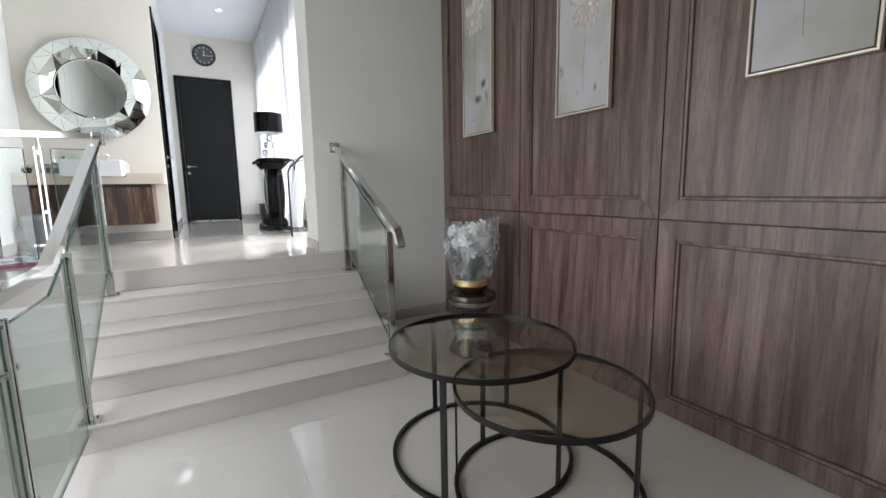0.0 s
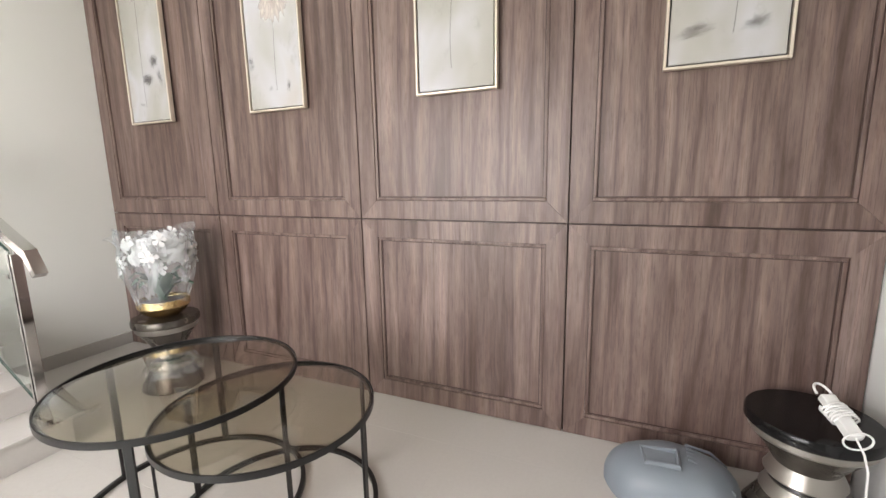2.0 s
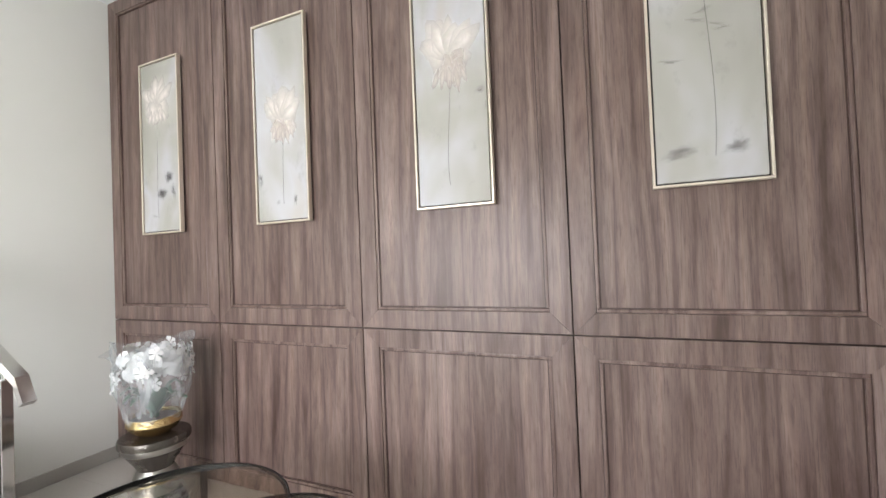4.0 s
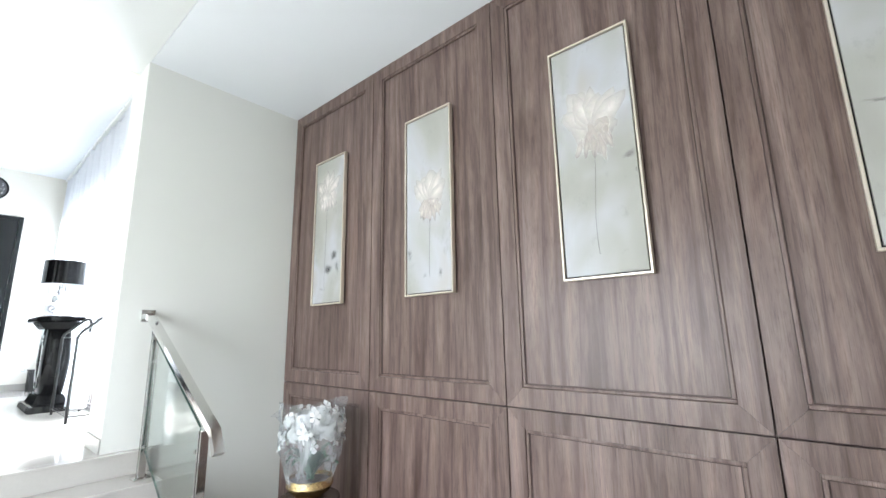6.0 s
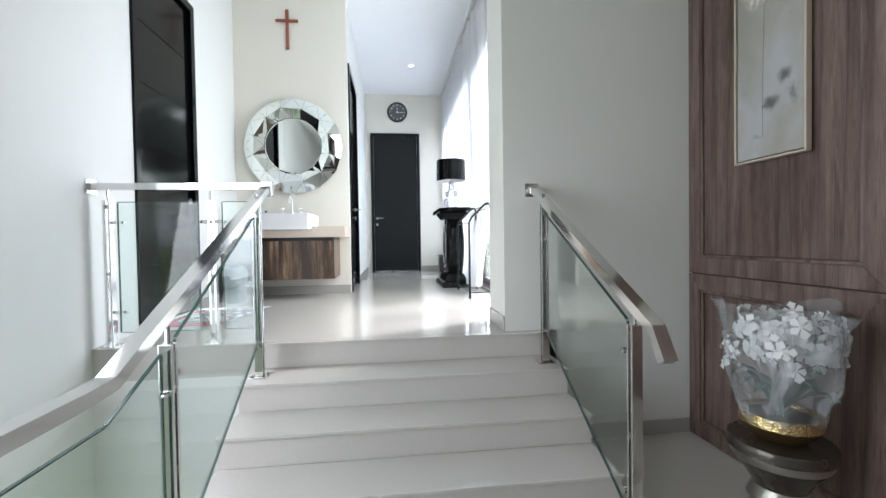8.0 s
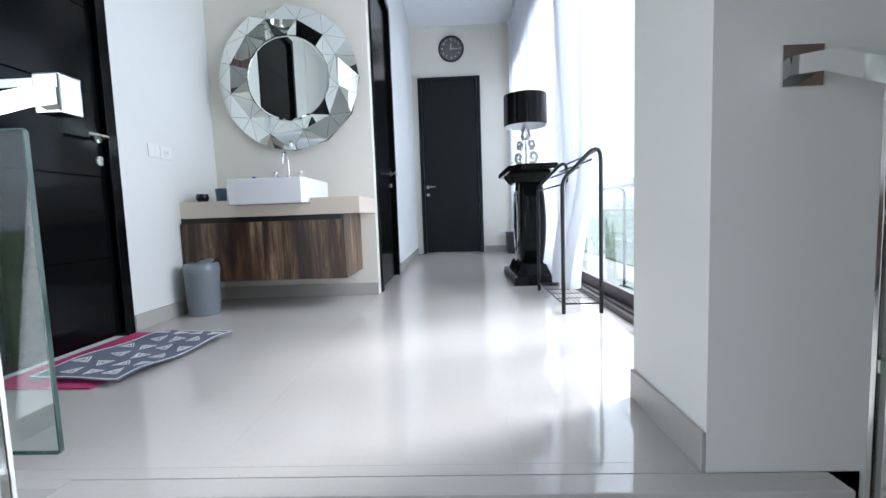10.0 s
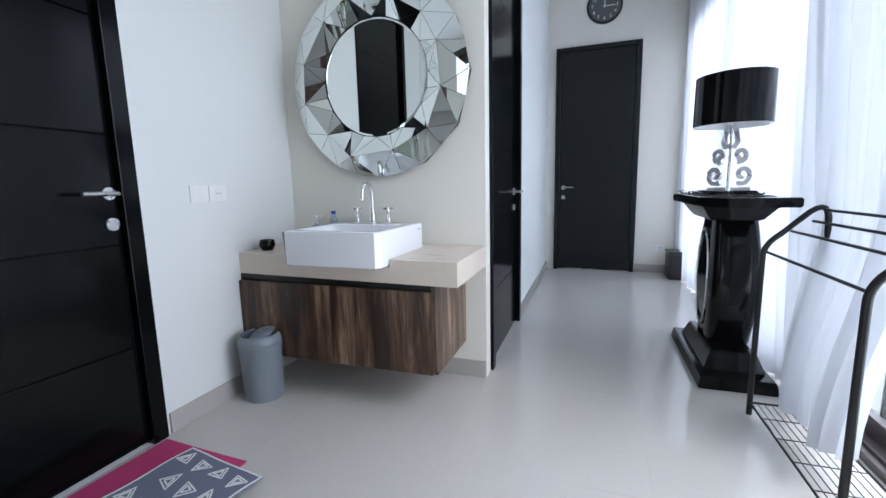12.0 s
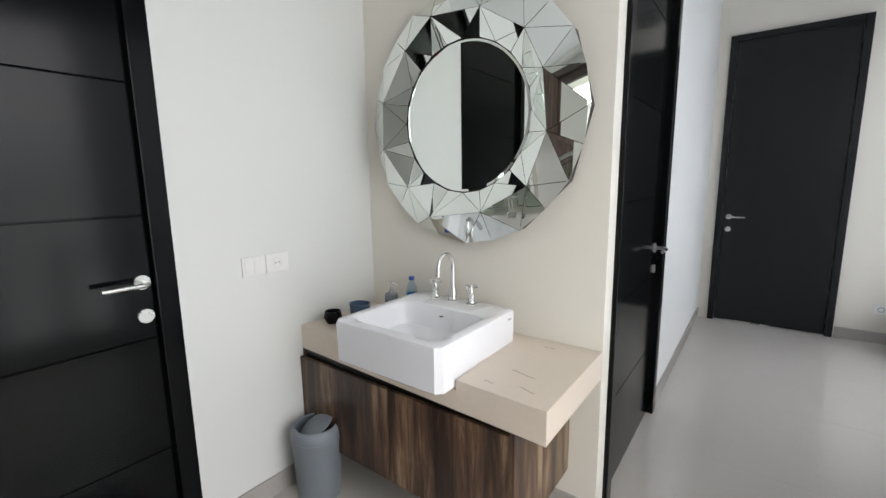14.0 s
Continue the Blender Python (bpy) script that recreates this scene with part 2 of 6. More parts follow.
def tube(bm, pts, r, n=10, closed=False, square=None):
    """A round (or square) bar along a line of points."""
    pts = [Vector(p) for p in pts]
    k = len(pts)
    rings = []
    up = None
    for i, p in enumerate(pts):
        a = pts[(i - 1) % k] if closed or i else p
        b = pts[(i + 1) % k] if closed or i < k - 1 else p
        d = (b - a).normalized()
        if up is None:
            up = Vector((0, 0, 1)) if abs(d.z) < 0.9 else Vector((1, 0, 0))
        side = d.cross(up)
        if side.length < 1e-4:
            side = d.cross(Vector((0, 1, 0)))
        side.normalize()
        u = side.cross(d).normalized()
        bend = 1.0
        if 0 < i < k - 1 or closed:
            c = (p - a).normalized().dot((b - p).normalized())
            bend = 1 / max(0.5, math.sqrt((1 + c) / 2))
        if square:
            w, h = square
            ring = [p + side * sx * w / 2 + u * sy * h / 2 * bend for sx, sy in ((-1, -1), (1, -1), (1, 1), (-1, 1))]
        else:
            ring = [p + (side * math.cos(2 * math.pi * j / n) + u * math.sin(2 * math.pi * j / n)) * r for j in range(n)]
        rings.append([bm.verts.new(q) for q in ring])
        if not square:
            up = u
    m = len(rings[0])
    for a, b in (zip(rings, rings[1:] + rings[:1]) if closed else zip(rings, rings[1:])):
        for j in range(m):
            bm.faces.new((a[j], a[(j + 1) % m], b[(j + 1) % m], b[j]))
    if not closed:
        bm.faces.new(rings[0])
        bm.faces.new(rings[-1])
    return bm


def arc(p0, p1, p2, n=6):
    """Points of a rounded corner from p0 over p1 to p2."""
    p0, p1, p2 = Vector(p0), Vector(p1), Vector(p2)
    return [((1 - t) ** 2) * p0 + 2 * t * (1 - t) * p1 + t * t * p2 for t in (i / n for i in range(n + 1))]


# ---- the house: sizes in metres ----
UP = 0.767          # upper floor above the lounge
RISE = UP / 5
CEIL1 = 3.765       # lounge ceiling
CEIL2 = 4.33        # hall ceiling
GLASSTOP = 3.72     # head of the sliding doors
WX = -3.90          # long outer wall beside the stairwell
NX = -3.885         # the same wall beside the stairwell, a little proud
WY0, WY1 = -3.35, -0.75   # the window assumed in it, out of view
SIDEY = 0.035        # face of the wall beside the steps
HX = -1.00          # glazed side of the hall
FARY = 5.95
MIRY = 2.48
NIBX = -2.61
BACKY = -4.825
VOIDX = -2.95       # edge of the lounge floor beside the stairwell

# ---- structure ----
structure = dict(kind="structure")


def wall(name, *boxes, mat=None, label=""):
    for b in boxes:
        tagged(part(name, boxed(*b), mat or M_WALL, None, label), kind="structure")


wall("wall_paneled", (0.0, 0.15, BACKY - 0.15, 0.5, -0.2, CEIL1 + 0.2), mat=M_GROOVE)
wall("wall_beside_steps", (-1.36, 0.0, SIDEY, 0.46, 0.0, CEIL1), mat=M_SIDE)
wall("header_wall", (WX, 0.0, 0.30, 0.46, CEIL1, CEIL2), mat=M_CREAM)
wall("wall_long", (WX - 0.15, NX, BACKY - 0.15, WY0, -2.6, CEIL2), (WX - 0.15, NX, WY1, 0.07, -2.6, CEIL2), (WX - 0.15, WX, 0.07, 0.50, -2.6, CEIL2), (WX - 0.15, NX, WY0, WY1, -2.6, 0.45), (WX - 0.15, NX, WY0, WY1, 2.25, CEIL2), (WX - 0.15, WX, 1.46, MIRY, UP - 0.3, CEIL2),
     (WX - 0.15, WX, 0.50, 1.46, 3.56, CEIL2), (WX - 0.15, WX, 0.50, 1.46, -2.6, UP))
wall("wall_mirror", (WX - 0.15, NIBX, MIRY, MIRY + 0.10, UP, CEIL2), mat=M_CREAM)
wall("wall_corridor", (NIBX - 0.1, NIBX, 3.64, FARY, UP, CEIL2), (NIBX - 0.1, NIBX, MIRY + 0.10, 3.64, 3.56, CEIL2))
wall("wall_far", (NIBX - 0.1, HX + 0.15, FARY, FARY + 0.12, UP - 0.2, CEIL2), mat=M_CREAM)
wall("wall_glazed_side", (HX, HX + 0.15, 0.46, FARY, GLASSTOP, CEIL2), (HX, HX + 0.15, 5.88, FARY, UP, GLASSTOP))
wall("wall_back", (WX, 0.0, BACKY - 0.15, BACKY, -2.6, CEIL1))
wall("wall_below_landing", (WX, VOIDX, 0.0, 0.12, -2.6, UP - 0.2))
wall("wall_behind_side_door", (NIBX - 1.2, NIBX - 0.1, 3.64, 3.74, UP, CEIL2), (NIBX - 1.3, NIBX - 1.2, MIRY + 0.1, 3.74, UP, CEIL2))
wall("ceiling_lounge", (-1.35, 0.0, BACKY, SIDEY, CEIL1, CEIL1 + 0.12), mat=M_CEIL)
wall("ceiling_stairs", (WX, -1.353, BACKY, 0.30, CEIL1 + 0.004, CEIL1 + 0.12))
wall("ceiling_hall", (WX - 0.15, HX + 0.15, 0.30, FARY + 0.12, CEIL2, CEIL2 + 0.12), mat=M_CEIL)
wall("floor_stairwell", (WX, VOIDX, BACKY, 0.12, -1.3, -1.2), mat=M_TILE)


def tiled_floor(name, x0, x1, y0, y1, z, step=0.6, ox=0.0, oy=0.0):
    base = part(name, boxed(x0, x1, y0, y1, z - 0.2, z - 0.0008), M_GROUT)
    tagged(base, kind="structure")
    g = 0.0004
    cache = {}
    xs = [x0] + [ox + step * i for i in range(-20, 20) if x0 + 0.02 < ox + step * i < x1 - 0.02] + [x1]
    ys = [y0] + [oy + step * i for i in range(-20, 20) if y0 + 0.02 < oy + step * i < y1 - 0.02] + [y1]
    for a, b in zip(xs, xs[1:]):
        for c, d in zip(ys, ys[1:]):
            key = (round(b - a, 3), round(d - c, 3))
            if key not in cache:
                bm = boxed(g, key[0] - g, g, key[1] - g, -0.008, 0)
                data = bpy.data.meshes.new("tile")
                bm.to_mesh(data)
                bm.free()
                data.materials.append(M_TILE)
                cache[key] = data
            t = new("tile", cache[key])
            t.location = (a, c, z)
            t.parent = base
    return base


tiled_floor("floor_lounge", VOIDX, 0.0, BACKY, SIDEY, 0.0, 0.8, -0.35, -1.5)
wall("landing_edge", (WX, VOIDX, 0.0, SIDEY, UP - 0.2, UP), mat=M_TILE)
tiled_floor("floor_hall", WX, HX, SIDEY, FARY, UP, 0.8, -2.61, 2.48)


def steps():
    top = thing("steps", (-2.02, 0, 0), "five beige polished tile steps with thin nosings up to the hall", "stairs", kind="structure")
    for i in range(5):
        z1 = UP - RISE * i
        y = -0.04 - 0.30 * i
        x0, x1 = VOIDX, -1.075
        part("riser", boxed(x0 + 0.004, x1 - 0.004, y + 0.012, y + 0.05, z1 - RISE, z1 - 0.018), M_TILE, top)
        if i:
            part("tread", boxed(x0, x1, y, y + 0.312, z1 - 0.018, z1, bevel=0.004), M_TILE, top)
        else:
            part("tread", boxed(x0, x1, y, SIDEY - 0.001, z1 - 0.018, z1, bevel=0.004), M_TILE, top)
        part("step_core", boxed(x0 + 0.006, x1 - 0.006, y + 0.05, SIDEY - 0.001, z1 - RISE - 0.001, z1 - 0.019), M_WALL, top)


steps()


def skirting(name, x0, x1, y0, y1, z):
    ob = part(name, boxed(x0, x1, y0, y1, z, z + 0.10, bevel=0.002, seg=1), M_SKIRT)
    tagged(ob, kind="structure")


skirting("baseboard", -1.07, -0.03, SIDEY - 0.012, SIDEY, 0.0)
skirting("baseboard", WX, WX + 0.012, 1.48, MIRY, UP)
skirting("baseboard", WX + 0.012, NIBX - 0.002, MIRY - 0.012, MIRY, UP)
skirting("baseboard", NIBX, NIBX + 0.012, 3.66, FARY - 0.012, UP)
skirting("baseboard", -1.52, HX, FARY - 0.012, FARY, UP)
skirting("baseboard", -1.372, -1.36, SIDEY, 0.46, UP)


# ---- wood panelling ----
def panelling():
    ys = [SIDEY - 0.002, -1.195, -2.405, -3.62, -4.823]
    zs = [(0.0, 1.13), (1.13, CEIL1)]
    base = thing("wood_panelling", (0, -2.4, 0), "brown vertical-grained wood veneer wall panelling with mitred raised frames", "wall panelling", kind="structure")
    g = 0.004
    for ya, yb in zip(ys, ys[1:]):
        for z0, z1 in zs:
            y0, y1 = yb + g, ya - g
            a, b = z0 + g, z1 - g
            if z1 == CEIL1:
                b = z1 - 0.001
            panel = part("panel", boxed(-0.012, -0.001, y0, y1, a, b), M_WOOD, base)
            w = 0.105
            t0, t1 = -0.028, -0.0125
            for k in range(4):
                bm = bmesh.new()
                if k == 0:
                    pts = [(y0, a), (y1, a), (y1 - w, a + w), (y0 + w, a + w)]
                elif k == 1:
                    pts = [(y1, a), (y1, b), (y1 - w, b - w), (y1 - w, a + w)]
                elif k == 2:
                    pts = [(y1, b), (y0, b), (y0 + w, b - w), (y1 - w, b - w)]
                else:
                    pts = [(y0, b), (y0, a), (y0 + w, a + w), (y0 + w, b - w)]
                cy = sum(p[0] for p in pts) / 4
                cz = sum(p[1] for p in pts) / 4
                pts = [(cy + (p[0] - cy) * 0.9995, cz + (p[1] - cz) * 0.9995) for p in pts]
                prism(bm, pts, "x", t0, t1)
                part("rail" if k % 2 == 0 else "stile", bm, M_WOOD, panel)
            bm = bmesh.new()
            i0, i1, j0, j1 = y0 + w + 0.001, y1 - w - 0.001, a + w + 0.001, b - w - 0.001
            s = 0.018
            for q in ((i0, i1, j0, j0 + s), (i0, i1, j1 - s, j1), (i0, i0 + s, j0 + s, j1 - s), (i1 - s, i1, j0 + s, j1 - s)):
                box(bm, -0.024, -0.0125, q[0], q[1], q[2], q[3], bevel=0.005, seg=2)
            part("bead", bm, M_WOOD, panel)
            # Groove shade inside the bead, painted as flat dark strips without depth.
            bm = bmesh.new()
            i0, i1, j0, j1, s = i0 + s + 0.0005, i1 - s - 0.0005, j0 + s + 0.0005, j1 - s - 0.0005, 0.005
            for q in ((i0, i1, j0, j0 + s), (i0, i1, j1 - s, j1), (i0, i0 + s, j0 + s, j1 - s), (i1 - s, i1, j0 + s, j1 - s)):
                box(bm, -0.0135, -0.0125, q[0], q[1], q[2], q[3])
            part("groove", bm, M_GROOVE, panel, "flat dark strip for the groove shade inside the bead")


panelling()


# ---- doors ----
def lever(parent, p, axis, sign, out, label=True):
    """Lever handle and key rose. axis: along which the lever lies; sign: its way; out: the outward normal."""
    p, o = Vector(p), Vector(out)
    along = Vector((1, 0, 0)) if axis == "x" else Vector((0, 1, 0))
    h = part("handle", tube(bmesh.new(), [p, p + o * 0.055] + arc(p + o * 0.055, p + o * 0.068, p + o * 0.068 + along * sign * 0.02)[1:] + [p + o * 0.068 + along * sign * 0.135], 0.009, 10), M_SATIN, parent, "brushed steel lever handle", True)
    part("rose", tube(bmesh.new(), [p, p + o * 0.009], 0.026, 20), M_SATIN, h, "", True)
    k = p + Vector((0, 0, -0.125))
    part("keyhole_rose", tube(bmesh.new(), [k, k + o * 0.009], 0.026, 20), M_SATIN, parent, "round steel key rose", True)


def far_door():
    d = thing("door_1", (-2.03, FARY, UP), "closed dark grey door in a slim dark frame", "door", kind="structure")
    x0, x1, z1 = -2.515, -1.535, 3.545
    y = FARY
    f = 0.055
    part("frame", box(box(box(bmesh.new(), x0, x0 + f, y - 0.045, y, UP, z1, bevel=0.004), x1 - f, x1, y - 0.045, y, UP, z1, bevel=0.004), x0 + f, x1 - f, y - 0.045, y, z1 - f, z1, bevel=0.004), M_GREYDOOR, d)
    part("leaf", boxed(x0 + f + 0.004, x1 - f - 0.004, y - 0.03, y - 0.001, UP + 0.012, z1 - f - 0.004, bevel=0.003), M_GREYDOOR, d)
    part("door_sweep", boxed(x0 + 0.15, x0 + 0.52, y - 0.036, y - 0.0305, UP + 0.004, UP + 0.020), M_SATIN, d)
    lever(d, (x0 + 0.11, y - 0.03, 1.84), "x", 1, (0, -1, 0))


def left_door():
    d = thing("door_2", (WX, 0.98, UP), "closed glossy black door with fine horizontal grooves", "door", kind="structure")
    y0, y1, z1 = 0.50, 1.46, 3.56
    f = 0.07
    bm = bmesh.new()
    for q in ((y0, y0 + f, UP, z1), (y1 - f, y1, UP, z1), (y0 + f, y1 - f, z1 - f, z1)):
        box(bm, WX - 0.10, WX + 0.018, q[0], q[1], q[2], q[3], bevel=0.004)
    part("frame", bm, M_BLACKDOOR, d)
    lo = UP + 0.01
    n = 6
    hh = (z1 - f - 0.004 - lo) / n
    leaf = part("leaf", boxed(WX - 0.055, WX - 0.028, y0 + f + 0.003, y1 - f - 0.003, lo, z1 - f - 0.004), M_BLACKDOOR, d)
    for i in range(n):
        part("door_panel", boxed(WX - 0.0275, WX - 0.015, y0 + f + 0.003, y1 - f - 0.003, lo + hh * i + 0.002, lo + hh * (i + 1) - 0.002, bevel=0.002, seg=1), M_BLACKDOOR, leaf)
    lever(d, (WX - 0.015, 1.355, 1.893), "y", -1, (1, 0, 0))


def side_door():
    d = thing("door_3", (NIBX, 3.1, UP), "closed black door with steel lever in the corridor", "door", kind="structure")
    y0, y1, z1 = MIRY + 0.10, 3.64, 3.56
    f = 0.07
    bm = bmesh.new()
    for q in ((y0, y0 + f, UP, z1), (y1 - f, y1, UP, z1), (y0 + f, y1 - f, z1 - f, z1)):
        box(bm, NIBX - 0.10, NIBX + 0.02, q[0], q[1], q[2], q[3], bevel=0.004)
    part("frame", bm, M_BLACKDOOR, d)
    lo = UP + 0.01
    n = 6
    hh = (z1 - f - 0.004 - lo) / n
    leaf = part("leaf", boxed(NIBX - 0.055, NIBX - 0.028, y0 + f + 0.003, y1 - f - 0.003, lo, z1 - f - 0.004), M_BLACKDOOR, d)
    for i in range(n):
        part("door_panel", boxed(NIBX - 0.0275, NIBX - 0.015, y0 + f + 0.003, y1 - f - 0.003, lo + hh * i + 0.002, lo + hh * (i + 1) - 0.002, bevel=0.002, seg=1), M_BLACKDOOR, leaf)
    lever(d, (NIBX - 0.015, 3.47, 1.84), "y", -1, (1, 0, 0))


far_door()
left_door()
side_door()


# ---- glazing of the hall ----
def sliding_doors():
    d = thing("window_1", (HX + 0.07, 2.8, UP), "tall sliding glass doors in brown aluminium frames", "sliding door", kind="structure")
    top, y0, y1 = GLASSTOP, 0.46, 5.88
    bm = bmesh.new()
    box(bm, HX + 0.0, HX + 0.14, y0, y1, UP, UP + 0.035, bevel=0.003)
    box(bm, HX + 0.03, HX + 0.04, y0, y1, UP + 0.035, UP + 0.05)
    box(bm, HX + 0.09, HX + 0.10, y0, y1, UP + 0.035, UP + 0.05)
    box(bm, HX + 0.0, HX + 0.14, y0, y1, top - 0.06, top, bevel=0.003)
    box(bm, HX + 0.0, HX + 0.14, y0, y0 + 0.05, UP + 0.035, top - 0.06, bevel=0.003)
    box(bm, HX + 0.0, HX + 0.14, y1 - 0.05, y1, UP + 0.035, top - 0.06, bevel=0.003)
    part("track_frame", bm, M_BROWNALU, d)
    for a, b, x in ((0.51, 1.295, 0.03), (1.22, 2.85, 0.085), (2.78, 4.35, 0.03), (4.28, 5.83, 0.085)):
        bm = bmesh.new()
        w = 0.075
        x0, x1 = HX + x, HX + x + 0.04
        box(bm, x0, x1, a, a + w, UP + 0.05, top - 0.065, bevel=0.003)
        box(bm, x0, x1, b - w, b, UP + 0.05, top - 0.065, bevel=0.003)
        box(bm, x0, x1, a + w, b - w, UP + 0.05, UP + 0.05 + w, bevel=0.003)
        box(bm, x0, x1, a + w, b - w, top - 0.065 - w, top - 0.065, bevel=0.003)
        s = part("sash", bm, M_BROWNALU, d)
        p = part("pane", boxed(x0 + 0.017, x0 + 0.023, a + w - 0.005, b - w + 0.005, UP + 0.05 + w - 0.005, top - 0.06 - w), M_PANE, s)
        p.visible_shadow = False


sliding_doors()


# Unseen window; its place and size are assumed to suit the lounge light.
def lounge_window():
    d = thing("window_2", (WX - 0.08, -2.05, 0.45), "wide unseen window assumed over the stairwell, brown aluminium frames", "window", kind="structure")
    bm = bmesh.new()
    x0, x1 = WX - 0.11, WX - 0.04
    for a, b in ((WY0, WY0 + 0.06), (WY0 + 1.26, WY0 + 1.34), (WY1 - 0.06, WY1)):
        box(bm, x0, x1, a, b, 0.45, 2.25)
    for a, b in ((WY0 + 0.06, WY0 + 1.26), (WY0 + 1.34, WY1 - 0.06)):
        box(bm, x0, x1, a, b, 0.45, 0.51)
        box(bm, x0, x1, a, b, 2.19, 2.25)
    part("window_frame", bm, M_BROWNALU, d)
    for a, b in ((WY0 + 0.06, WY0 + 1.26), (WY0 + 1.34, WY1 - 0.06)):
        p = part("pane", boxed(WX - 0.080, WX - 0.074, a, b, 0.51, 2.19), M_PANE, d)
        p.visible_shadow = False


lounge_window()


# ---- stair railings ----
RX, LX = -1.17, -2.87


def post_bars(x, y, z0, z1, along):
    """Two flat bars side by side, held apart by small spacers."""
    bm = bmesh.new()
    for s in (-1, 1):
        a, b = sorted((s * 0.009, s * 0.021))
        if along == "y":
            box(bm, x - 0.022, x + 0.022, y + a, y + b, z0 + 0.011, z1, bevel=0.002)
        else:
            box(bm, x + a, x + b, y - 0.022, y + 0.022, z0 + 0.011, z1, bevel=0.002)
    for z in (z0 + 0.05, (z0 + z1) / 2, z1 - 0.04):
        box(bm, x - 0.009, x + 0.009, y - 0.009, y + 0.009, z - 0.012, z + 0.012)
    return bm


def rail_post(parent, x, y, z0, z1, along="y"):
    """A square steel post with its foot plate, bolts and a thin neck under the rail."""
    p = part("post", post_bars(x, y, z0, z1, along), M_CHROME, parent)
    part("foot_plate", boxed(x - 0.05, x + 0.05, y - 0.05, y + 0.05, z0, z0 + 0.010, bevel=0.002), M_CHROME, p)
    for sx in (-1, 1):
        part("bolt", lathe(bmesh.new(), [(0.0, 0.022), (0.008, 0.020), (0.009, 0.010)], (x + sx * 0.036, y + sx * 0.030, z0), 8), M_CHROME, p)
    part("neck", tube(bmesh.new(), [(x, y, z1), (x, y, z1 + 0.06)], 0.008, 8), M_CHROME, p, "", True)


def clamp(parent, x, y, z, along="y"):
    o = Vector((0, 1, 0)) if along == "y" else Vector((1, 0, 0))
    c = Vector((x, y, z))
    bm = tube(bmesh.new(), [c - o * 0.024, c + o * 0.024], 0.007, 8)
    s = Vector((1, 0, 0)) if along == "y" else Vector((0, 1, 0))
    tube(bm, [c + o * 0.024 - s * 0.018, c + o * 0.024 + s * 0.018], 0.014, 12)
    part("glass_clamp", bm, M_CHROME, parent, "", True)


def glass_sheet(parent, pts, axis, at, label="clear greenish glass infill panel"):
    p = part("glass_panel", prism(bmesh.new(), pts, axis, at - 0.005, at + 0.005), M_RAILGLASS, parent, label)
    p.visible_shadow = False
    line = [((at, q[0], q[1]) if axis == "x" else (q[0], at, q[1])) for q in pts]
    for a, b in zip(line, line[1:] + line[:1]):
        a, b = Vector(a), Vector(b)
        u = (b - a).normalized()
        part("glass_edge", tube(bmesh.new(), [a + u * 0.004, b - u * 0.004], 0, square=(0.0112, 0.004)), M_GLASSEDGE, p)


def handrail(parent, pts, label=""):
    return part("handrail", tube(bmesh.new(), pts, 0, square=(0.052, 0.040)), M_CHROME, parent, label)


def right_railing():
    d = thing("stair_railing", (RX, -0.7, 0.153), "short polished steel and glass stair railing beside the plain wall", "railing")
    handrail(d, [(RX, SIDEY - 0.008, 1.71), (RX, -0.07, 1.69), (RX, -1.335, 1.055), (RX, -1.395, 0.955)])
    part("wall_plate", boxed(RX - 0.045, RX + 0.045, SIDEY - 0.008, SIDEY - 0.001, 1.665, 1.755, bevel=0.002), M_CHROME, d)
    rail_post(d, RX, -0.20, UP - RISE, 1.60)
    rail_post(d, RX, -1.19, UP - 4 * RISE, 1.045)
    glass_sheet(d, [(-0.245, 0.80), (-0.245, 1.53), (-1.145, 1.055), (-1.145, 0.27)], "x", RX)
    for y, z in ((-0.235, 1.38), (-0.235, 0.82), (-1.155, 0.93), (-1.155, 0.36)):
        clamp(d, RX, y, z)


def left_railing():
    d = thing("stair_railing", (LX, -1.5, 0.0), "long steel and glass railing down the steps and stairwell", "railing")
    handrail(d, [(LX, 0.0, 1.715), (LX, -0.07, 1.69), (LX, -1.50, 1.012), (LX, -1.60, 1.005), (LX, BACKY + 0.02, 1.005)])
    rail_post(d, LX, -0.20, UP - RISE, 1.60)
    rail_post(d, LX, -1.19, UP - 4 * RISE, 1.045)
    for y in (-2.05, -3.05, -4.05):
        rail_post(d, LX, y, 0.0, 0.93)
    glass_sheet(d, [(-0.245, 0.80), (-0.245, 1.53), (-1.145, 1.055), (-1.145, 0.27)], "x", LX)
    glass_sheet(d, [(-1.235, 0.10), (-1.235, 1.02), (-1.52, 0.90), (-2.0, 0.90), (-2.0, 0.10)], "x", LX)
    glass_sheet(d, [(-2.10, 0.10), (-2.10, 0.90), (-3.0, 0.90), (-3.0, 0.10)], "x", LX)
    glass_sheet(d, [(-3.10, 0.10), (-3.10, 0.90), (-4.0, 0.90), (-4.0, 0.10)], "x", LX)
    for y, z in ((-0.235, 1.38), (-0.235, 0.82), (-1.155, 0.93), (-1.155, 0.36), (-1.225, 0.88), (-1.225, 0.25), (-2.01, 0.75), (-2.01, 0.25), (-2.09, 0.75), (-2.09, 0.25), (-3.01, 0.75), (-3.09, 0.75)):
        clamp(d, LX, y, z)


